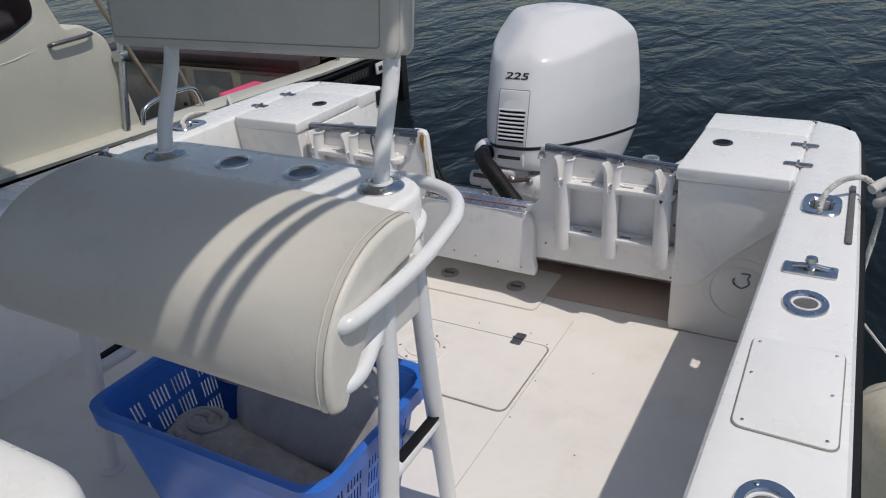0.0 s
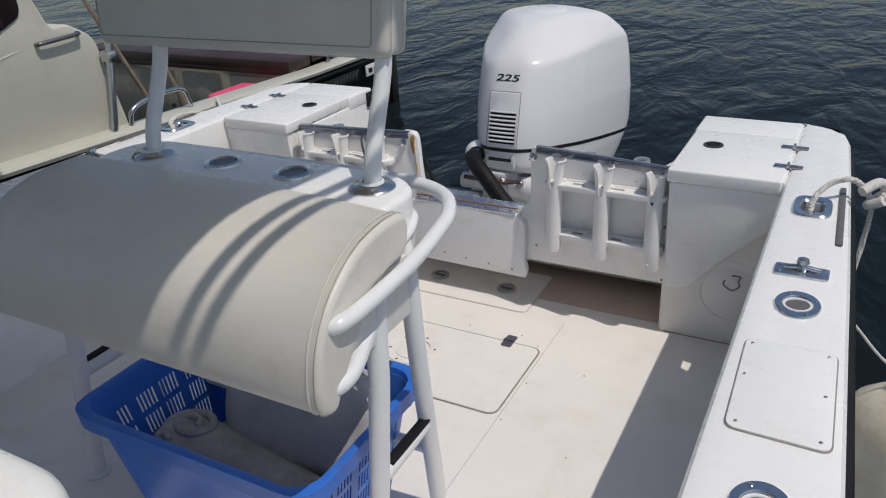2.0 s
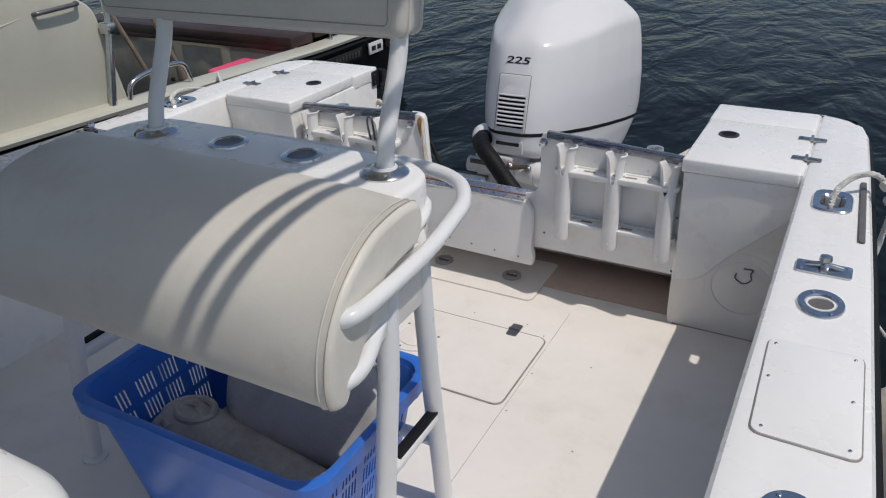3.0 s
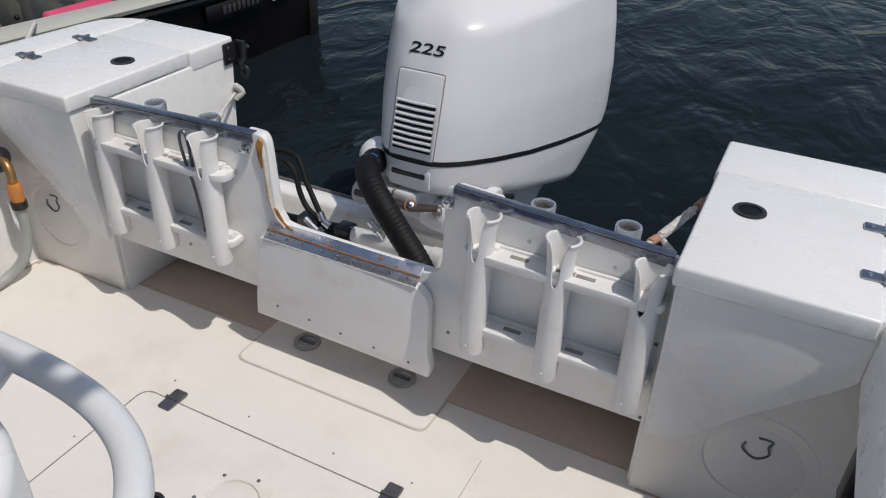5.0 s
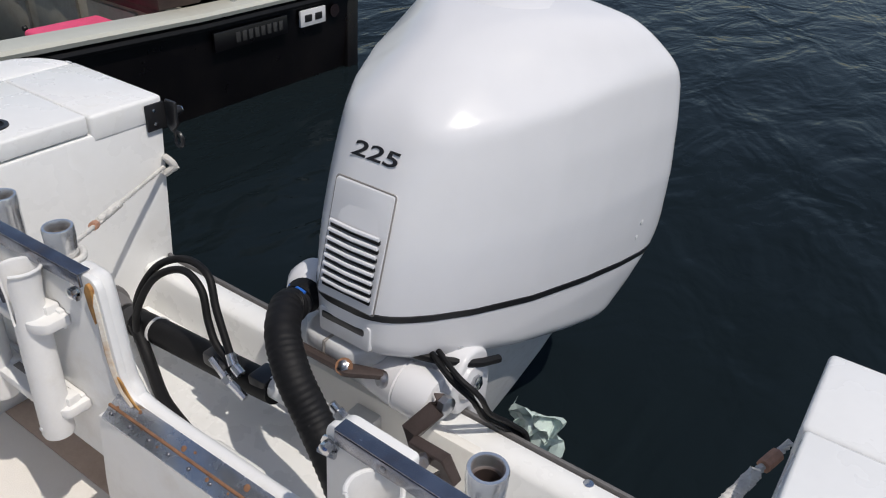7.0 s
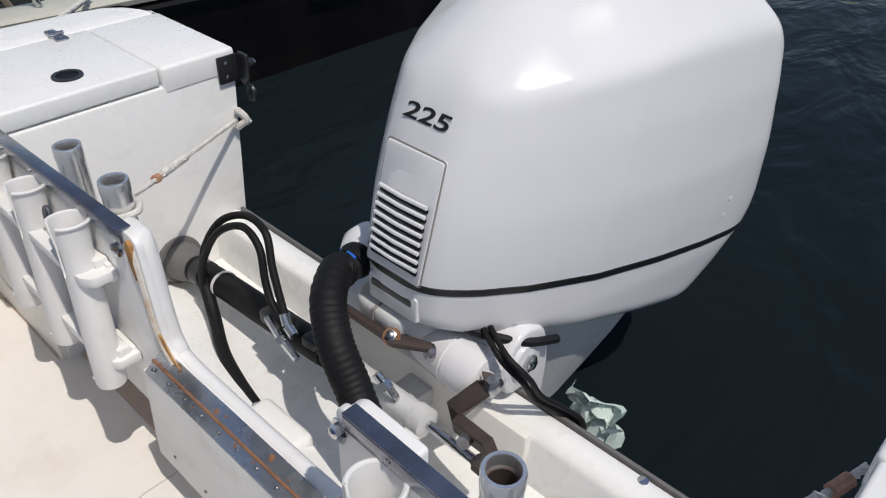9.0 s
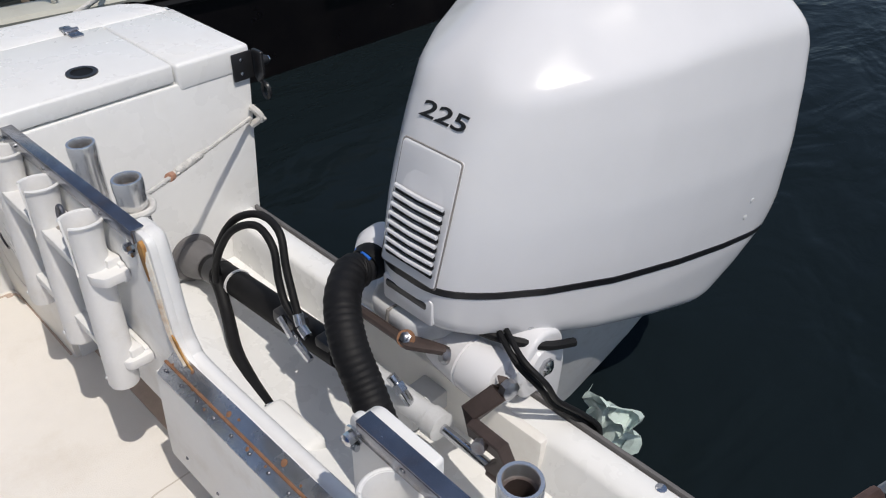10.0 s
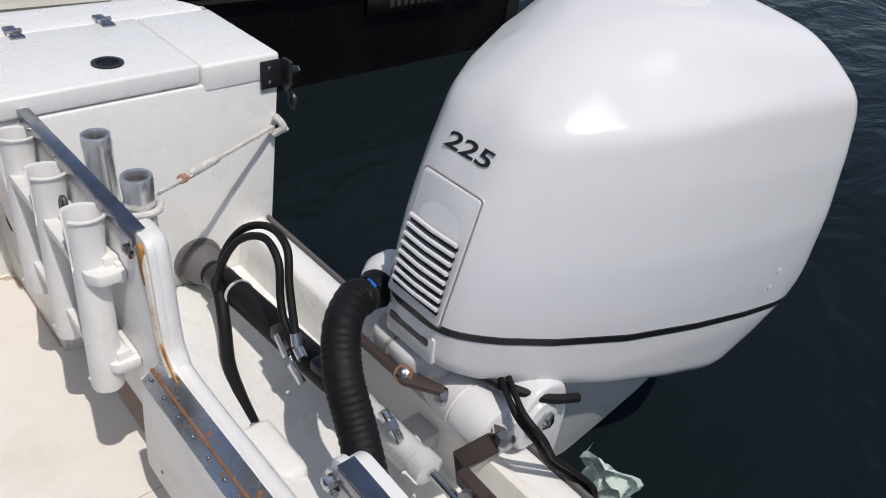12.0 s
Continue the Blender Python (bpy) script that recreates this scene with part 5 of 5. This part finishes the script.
for s, xs in ((1, 0.43), (-1, -0.455)):
    part("rail_stub", tube(glide([(xs - s * 0.012, 1.708, 0.588), (xs + s * 0.012, 1.715, 0.589), (xs + s * 0.018, 1.76, 0.594), (xs - s * 0.005, 1.84, 0.61), (xs - s * 0.012, 1.872, 0.635)], 5), 0.0155, 14), POWDER, post)
    part("side_plate", rbox(min(xs - s * 0.012, xs + s * 0.004), max(xs - s * 0.012, xs + s * 0.004), 1.735, 1.98, 0.585, 0.71, 0.003), LINER, post, "off-white side plate")
    part("plate_edge", tube(glide([(xs + s * 0.012, 1.735, 0.705), (xs + s * 0.014, 1.722, 0.66), (xs + s * 0.014, 1.715, 0.59)], 4), 0.009, 10), POWDER, post, "white rounded plate edge")
    part("leg", tube([(xs - s * 0.008, 1.885, 0.70), (xs - s * 0.008, 1.87, 0.5), (xs - s * 0.008, 1.83, 0.25), (xs - s * 0.008, 1.805, 0.0)], 0.0205, 16), POWDER, post, "white tubular front leg")
    part("leg", tube(glide([(xs - s * 0.075, 2.055, 0.755), (xs - s * 0.045, 2.03, 0.735), (xs - s * 0.018, 2.008, 0.69), (xs - s * 0.012, 2.005, 0.62), (xs - s * 0.012, 2.02, 0.4), (xs - s * 0.012, 2.06, 0.0)], 5), 0.0195, 16), POWDER, post, "white tubular rear leg")
    fr = part("foot_bar", tube([(xs - s * 0.008, 1.845, 0.284), (xs - s * 0.012, 2.035, 0.284)], 0.016, 14), POWDER, post)
    part("foot_pad", rbox(xs - 0.018, xs + 0.004, 1.87, 2.02, 0.296, 0.304, 0.002), BLACK, fr, "black grip pad")
    for y in (1.805, 2.06):
        part("foot_flange", lathe([(0.032, 0.0), (0.032, 0.005), (0.022, 0.010)], (xs - s * 0.01, y, 0.0), n=20), POWDER, post)
part("rail_strut", tube([(0.212, 2.222, 0.748), (0.24, 2.14, 0.735)], 0.011, 10), POWDER, post)
part("rail_strut", tube([(-0.22, 2.232, 0.748), (-0.22, 2.16, 0.725)], 0.011, 10), POWDER, post)
part("cross_bar", tube([(-0.45, 2.04, 0.2), (0.42, 2.04, 0.2)], 0.014, 12), POWDER, post)

# ---------------------------------------------------------------- blue crate and what lies in it
crate = thing("plastic_crate", (0.045, 1.905, 0), "blue slotted plastic crate standing under the leaning post", "crate")


def crate_ring(z, grow=0.0):
    f = z / 0.335
    hx, hy, r = 0.250 + 0.058 * f + grow, 0.155 + 0.048 * f + grow, 0.050 + 0.012 * f
    pts = rounded([(0.045 - hx, 1.905 - hy), (0.045 + hx, 1.905 - hy), (0.045 + hx, 1.905 + hy), (0.045 - hx, 1.905 + hy)], r, 6)
    return [(p[0], p[1], z) for p in dense([(*p, 0) for p in pts] + [(*pts[0], 0)], 0.0058)[:-1]]


zs = [0.008] + [0.03 + 0.0145 * k for k in range(20)] + [0.322]
base_ring = [Vector(p) for p in crate_ring(0.335)]
cb = bmesh.new()
grid = []
for z in zs:
    f = z / 0.335
    kx, ky = (0.250 + 0.058 * f) / 0.308, (0.155 + 0.048 * f) / 0.203
    grid.append([cb.verts.new((0.045 + (p.x - 0.045) * kx, 1.905 + (p.y - 1.905) * ky, z)) for p in base_ring])
nn = len(base_ring)
for i in range(len(zs) - 1):
    for k in range(nn):
        p = base_ring[k]
        q2 = base_ring[(k + 1) % nn]
        straight = abs(p.x - q2.x) < 1e-4 or abs(p.y - q2.y) < 1e-4
        long_side = abs(p.y - q2.y) < 1e-4
        zone = k % 13 not in (0, 11, 12) and k % 2 == 0
        band = i in (3, 4, 5, 7, 8, 9, 11, 12, 13, 15, 16, 17)
        front = long_side and p.y < 1.8
        if straight and zone and band and not front:
            continue
        cb.faces.new((grid[i][k], grid[i][(k + 1) % nn], grid[i + 1][(k + 1) % nn], grid[i + 1][k]))
cb.faces.new(grid[0])
bmesh.ops.recalc_face_normals(cb, faces=cb.faces)
bmesh.ops.solidify(cb, geom=list(cb.faces), thickness=0.0028)
part("basket", cb, BLUE, crate)


def resample(ring, n):
    ring = [Vector(p) for p in ring]
    return [ring[int(i * len(ring) / n)] for i in range(n)]


rim_rings = list(zip(*[resample(r, 120) for r in (crate_ring(0.322, -0.001), crate_ring(0.337, 0.0), crate_ring(0.340, 0.006), crate_ring(0.338, 0.020), crate_ring(0.300, 0.023), crate_ring(0.300, 0.020), crate_ring(0.328, 0.016), crate_ring(0.326, 0.003))]))
part("rim", loft([list(r) for r in rim_rings], False, True), BLUE, crate, "thick rolled blue rim")
out_ring = resample(crate_ring(0.300, 0.012), 26)
for p in out_ring:
    part("rib", rbox(p.x - 0.006, p.x + 0.006, p.y - 0.006, p.y + 0.006, 0.29, 0.326, 0.001), BLUE, crate)

bag = bmesh.new()
bmesh.ops.create_icosphere(bag, subdivisions=4, radius=1.0)
for v in bag.verts:
    c = v.co.copy()
    c = Vector([math.copysign(abs(a) ** 0.7, a) for a in c])
    c = Vector((c.x * 0.205, c.y * 0.062, c.z * 0.135))
    c += Vector((0, 0.012, 0.008)) * noise.noise(v.co * 2.2)
    c = Euler((radians(-24), 0, radians(8))).to_matrix() @ c
    v.co = c + Vector((0.12, 1.985, 0.235))
pb = thing("padded_bag", (0.12, 1.985, 0.1), "grey-blue padded bag leaning in the crate", "bag")
part("shell", bag, CANVAS_B, pb, sharp=80)
seam_line = []
for k in range(48):
    a = 2 * math.pi * k / 48
    c = Vector((math.copysign(abs(math.cos(a)) ** 0.7, math.cos(a)) * 0.207, 0, math.copysign(abs(math.sin(a)) ** 0.7, math.sin(a)) * 0.137))
    seam_line.append(Euler((radians(-24), 0, radians(8))).to_matrix() @ c + Vector((0.12, 1.985, 0.235)))
part("piping", tube(seam_line, 0.004, 6, True), CANVAS, pb, "sewn edge piping")
roll = thing("canvas_roll", (0.05, 1.82, 0.01), "dirty grey rolled canvas lying in the crate", "canvas roll")
rings = []
for i in range(26):
    x = -0.16 + 0.42 * i / 25
    ring = []
    for k in range(22):
        a = 2 * math.pi * k / 22
        r = 0.062 * (1 + 0.12 * noise.noise(Vector((x * 9, math.cos(a) * 1.5, math.sin(a) * 1.5)))) * (0.6 if i in (0, 25) else 1)
        ring.append((x + 0.02 * math.cos(a), 1.835 + 0.1 * (x - 0.05) * -0.25 + r * 1.15 * math.cos(a), 0.158 + r * 0.95 * math.sin(a) - 0.18 * (x - 0.05)))
    rings.append(ring)
part("roll", loft(rings), CANVAS, roll, sharp=70)
coil = [(-0.10 + (0.012 + 0.0045 * t_) * math.cos(t_) * 1.2, 1.85 + (0.012 + 0.0045 * t_) * math.sin(t_), 0.235 + 0.006 * math.sin(t_ * 0.5)) for t_ in [k * 0.35 for k in range(32)]]
part("coil", tube(coil, 0.009, 8), CANVAS, roll, "coiled end of the canvas")
part("fill", rbox(-0.17, 0.27, 1.78, 2.03, 0.012, 0.13, 0.03, 3), CANVAS, roll)

# ---------------------------------------------------------------- console and canopy beside the helm
con = thing("helm_console", (0.0, 0.9, 0), "white moulded helm console ahead of the leaning post", "console")
part("body", prism(rounded([(-0.45, 0.45), (0.50, 0.45), (0.50, 1.268), (-0.45, 1.268)], 0.10, 8), "z", 0.0, 0.80, 0.035, 4), GELCOAT, con)
# Canopy out of view, placed from its shadows; cloth lengthened to cut skylight.
top = thing("t_top", (0.0, 1.2, 0), "unseen cloth canopy on a white tubular frame, shading the helm", "canopy")
part("cloth", prism(rounded([(-1.25, -1.3), (0.835, -1.3), (0.79, 1.75), (0.84, 2.12), (0.60, 2.30), (-1.25, 2.42)], 0.06), "z", 2.1, 2.112, 0.002), TOPCLOTH, top)
for dx in (0.042, 0.094):
    part("side_pipe", tube(glide([(0.87 + dx, 0.2, 2.1), (0.835 + dx, 1.4, 2.1), (0.83 + dx, 1.8, 2.1), (0.89 + dx, 2.2, 2.1)], 6), 0.014, 10), POWDER, top)
for y in (0.25, 1.2, 2.1):
    part("cross_pipe", tube([(-0.95, y, 2.085), (0.95, y, 2.085)], 0.016, 10), POWDER, top)
for x in (-0.52, 0.57):
    for y in (0.5, 0.88):
        part("canopy_leg", tube([(x, y, 0.0), (x, y, 2.08)], 0.02, 12), POWDER, top)

# ---------------------------------------------------------------- the boat moored alongside
nb = thing("moored_boat", (-2.7, 3.4, -0.4), "dark-hulled work boat with a cream cabin and gunwale moored alongside", "boat")


def nz_top(y):
    return 0.345 + 0.032 * max(0.0, 4.6 - y)


rows = [-1.5, 0.0, 1.5, 2.5, 3.5, 4.5, 5.2, 5.44]
part("hull_side", loft([[(-1.725, y, nz_top(y) - 0.02), (-1.76, y, -0.07), (-1.9, y, -0.5), (-1.95, y, -0.5), (-1.80, y, -0.07), (-1.78, y, nz_top(y) - 0.02)] for y in rows]), HULL_DARK, nb, "black painted hull side")
part("gunwale", loft([[(-1.705, y, nz_top(y) - 0.028), (-1.70, y, nz_top(y) - 0.012), (-1.708, y, nz_top(y)), (-1.805, y, nz_top(y) + 0.006), (-1.815, y, nz_top(y)), (-1.815, y, nz_top(y) - 0.028)] for y in rows]), CREAM, nb, "cream moulded gunwale")
part("rub_strake", tube([(-1.72, y, nz_top(y) - 0.055) for y in rows], 0.016, 8), BLACK, nb)
part("inner_side", loft([[(-1.785, y, -0.15), (-1.785, y, nz_top(y) - 0.02), (-1.81, y, nz_top(y) - 0.02), (-1.82, y, -0.15)] for y in rows]), CREAM_IN, nb)
part("sole", rbox(-3.7, -1.81, -1.5, 5.4, -0.14, -0.10, 0.0), CREAM_IN, nb, "stained cream cockpit floor")
part("far_side", loft([[(-3.62, y, -0.15), (-3.62, y, nz_top(y) + 0.02), (-3.85, y, nz_top(y) + 0.03), (-3.85, y, -0.5)] for y in rows]), CREAM, nb)
part("stern_board", join(rbox(-3.85, -1.73, 5.36, 5.44, -0.5, 0.335, 0.01), rbox(-3.85, -1.73, 5.30, 5.46, 0.33, 0.36, 0.008)), HULL_DARK, nb)
part("stern_deck", rbox(-3.8, -1.9, 5.02, 5.40, 0.30, 0.352, 0.02), CREAM, nb, "cream stern deck")
for y0, z0 in ((4.48, 0.36), (4.70, 0.375)):
    part("thwart", rbox(-3.62, -1.80, y0 - 0.10, y0 + 0.10, z0, z0 + 0.062, 0.01), WOOD_DARK, nb, "dark varnished cross plank")
part("thwart_face", rbox(-3.62, -1.81, 4.385, 4.415, 0.335, 0.37, 0.006), WOOD_DARK, nb)
part("bulkhead", rbox(-3.62, -1.815, 4.42, 4.45, -0.12, 0.36, 0.004), CREAM_IN, nb, "stained cream bulkhead")
for x in (-2.95, -2.55, -2.15):
    d_ = part("locker_door", rbox(x - 0.16, x + 0.16, 4.405, 4.42, -0.05, 0.31, 0.004), CREAM_IN, nb)
    part("door_knob", lathe([(0.014, 0), (0.012, 0.015)], (x + 0.12, 4.405, 0.08), (0, -1, 0), 10), BLACK_HARD, d_)
part("side_bench", rbox(-2.30, -1.815, 3.3, 4.40, -0.1, 0.20, 0.01), CREAM_IN, nb)
part("aft_deck", rbox(-3.62, -1.90, 4.82, 5.05, 0.05, 0.12, 0.01), CREAM_IN, nb)
# cabin
cab = rounded([(1.0, 0.30), (3.215, 0.385), (3.14, 0.80), (3.02, 0.875), (2.95, 0.862), (2.90, 1.0), (2.80, 1.6), (1.0, 1.6)], [0, 0.02, 0.05, 0.05, 0.03, 0.03, 0.05, 0])
cabin = part("cabin", prism(cab, "x", -3.5, -1.80, 0.03, 3), CREAM, nb, "cream moulded cabin side")
part("cabin_window", prism(rounded([(1.4, 0.855), (2.68, 0.868), (2.84, 0.935), (2.79, 1.45), (1.4, 1.45)], [0.02, 0.05, 0.05, 0.03, 0.03]), "x", -1.81, -1.793, 0.004), WINDOW, cabin, "dark tinted cabin window")
part("mould_line", tube(glide([(-1.803, 2.0, 0.765), (-1.802, 2.61, 0.785), (-1.802, 2.75, 0.80), (-1.808, 2.9, 0.825)], 5), 0.004, 8), CREAM, cabin)
hd = part("cabin_handle", tube(glide([(-1.80, 2.865, 0.815), (-1.785, 2.867, 0.817), (-1.777, 2.885, 0.82), (-1.777, 3.035, 0.826), (-1.785, 3.055, 0.828), (-1.80, 3.058, 0.828)], 5), 0.009, 10), DULL, cabin, "grey steel grab handle")
pole = part("stanchion", tube([(-1.755, 3.093, nz_top(3.1)), (-1.755, 3.165, 0.75), (-1.755, 3.175, 1.3)], 0.016, 12), STEEL, nb, "polished stainless stanchion")
part("pole_clamp", rbox(-1.79, -1.735, 3.135, 3.18, 0.69, 0.735, 0.004), STEEL, pole)
part("gunwale_rail", tube(glide([(-1.76, 3.19, 0.39), (-1.76, 3.21, 0.455), (-1.76, 3.30, 0.485), (-1.76, 3.45, 0.49), (-1.76, 3.53, 0.47), (-1.76, 3.56, 0.385)], 6), 0.011, 10), STEEL, nb, "stainless gunwale rail")
part("stern_cleat", tube(glide([(-1.77, 4.71, 0.345), (-1.77, 4.715, 0.40), (-1.77, 4.745, 0.425), (-1.77, 4.87, 0.425), (-1.77, 4.905, 0.40), (-1.77, 4.91, 0.345)], 6), 0.012, 10), STEEL, nb, "stainless bow-shaped cleat")
for y0, y1 in ((3.61, 3.23), (3.80, 3.44)):
    part("brace", tube([(-2.0, y0, 0.2), (-2.0, y1, 1.05)], 0.011, 8), POLE, nb, "slanting tarnished brace pole")
part("side_pipe", tube([(-1.78, 2.30, 0.44), (-1.80, 2.46, 0.46), (-1.80, 2.42, 0.72)], 0.016, 10), STEEL, nb)
plate = part("registration_board", rbox(-1.724, -1.712, 4.55, 4.95, 0.185, 0.262, 0.003), HULL_DARK, nb, "dark board with pale marks on the hull")
for k in range(8):
    y = 4.66 + k * 0.034
    part("mark_bar", rbox(-1.7125, -1.710, y, y + 0.022, 0.205, 0.245, 0.0005), PALE_MARK, plate)
sticker = part("sticker", rbox(-1.724, -1.712, 5.03, 5.19, 0.19, 0.262, 0.002), STICKER, nb, "white sticker with dark marks")
for y in (5.055, 5.12):
    part("sticker_bar", rbox(-1.7125, -1.710, y, y + 0.045, 0.21, 0.24, 0.0005), LETTER, sticker)
part("round_sticker", lathe([(0.03, 0), (0.03, 0.003)], (-1.722, 5.26, 0.225), (1, 0, 0), 20), WINDOW, nb)
mt = solo("foam_mat", rbox(-2.14, -1.95, 4.03, 4.34, 0.20, 0.295, 0.02, 3), PINK, (-2.1, 4.15, 0.20), "pink foam mat on the side bench of the moored boat", "mat")
eng = thing("engine_cover", (-2.9, 4.6, -0.1), "dark clutter of machinery at the moored boat's stern", "machinery")
part("block", rbox(-3.05, -2.75, 4.75, 5.05, -0.1, 0.46, 0.05, 3), BLACK_HARD, eng)
part("pipe", tube(glide([(-2.7, 4.6, 0.4), (-2.6, 4.8, 0.5), (-2.4, 4.95, 0.45), (-2.2, 5.1, 0.38)], 5), 0.03, 10), BLACK, eng)
part("winch", lathe([(0.07, 0), (0.07, 0.06), (0.04, 0.08), (0.04, 0.14), (0.06, 0.16)], (-2.2, 5.2, 0.35), n=20), DULL, eng)

# bows of both boats, behind the camera
bow = prism([(-1.17, -1.70), (-1.10, -2.3), (-0.86, -3.0), (-0.5, -3.5), (-0.15, -3.78), (0.0, -3.83), (0.15, -3.78), (0.5, -3.5), (0.86, -3.0), (1.10, -2.3), (1.17, -1.70)], "z", -0.35, 0.557, 0.02, 3)
for v in bow.verts:
    if v.co.z < 0.1:
        v.co.x *= 0.55
solo("wall_bow", bow, GELCOAT, (0, -2.4, -0.35), "white glossy gelcoat foredeck and bow", "foredeck", kind="structure")
bow = prism([(-3.85, -1.5), (-3.7, -2.3), (-3.3, -3.0), (-2.78, -3.4), (-2.25, -3.0), (-1.85, -2.3), (-1.705, -1.5)], "z", -0.5, 0.54, 0.02, 3)
part("bow", bow, HULL_DARK, nb, "black painted bow")
part("hull_bottom", rbox(-3.80, -1.80, -1.5, 5.40, -0.5, -0.145, 0.01), HULL_DARK, nb)
part("foredeck", rbox(-3.63, -1.81, -1.5, 1.0, 0.36, 0.47, 0.015), CREAM, nb, "cream foredeck")

tarp = bmesh.new()
bmesh.ops.create_icosphere(tarp, subdivisions=4, radius=1.0)
for v in tarp.verts:
    c = v.co.copy()
    n_ = noise.noise(c * 2.3) * 0.25 + noise.noise(c * 5.0) * 0.10
    v.co = Vector((-2.75 + c.x * 0.42 * (1 + n_), 5.2 + c.y * 0.15 * (1 + n_), 0.352 + max(0.0, c.z * 0.10 * (1 + 1.6 * n_))))
solo("folded_tarp", tarp, STICKER, (-2.75, 5.2, 0.352), "crumpled white tarp on the moored boat's stern deck", "tarp", sharp=70)
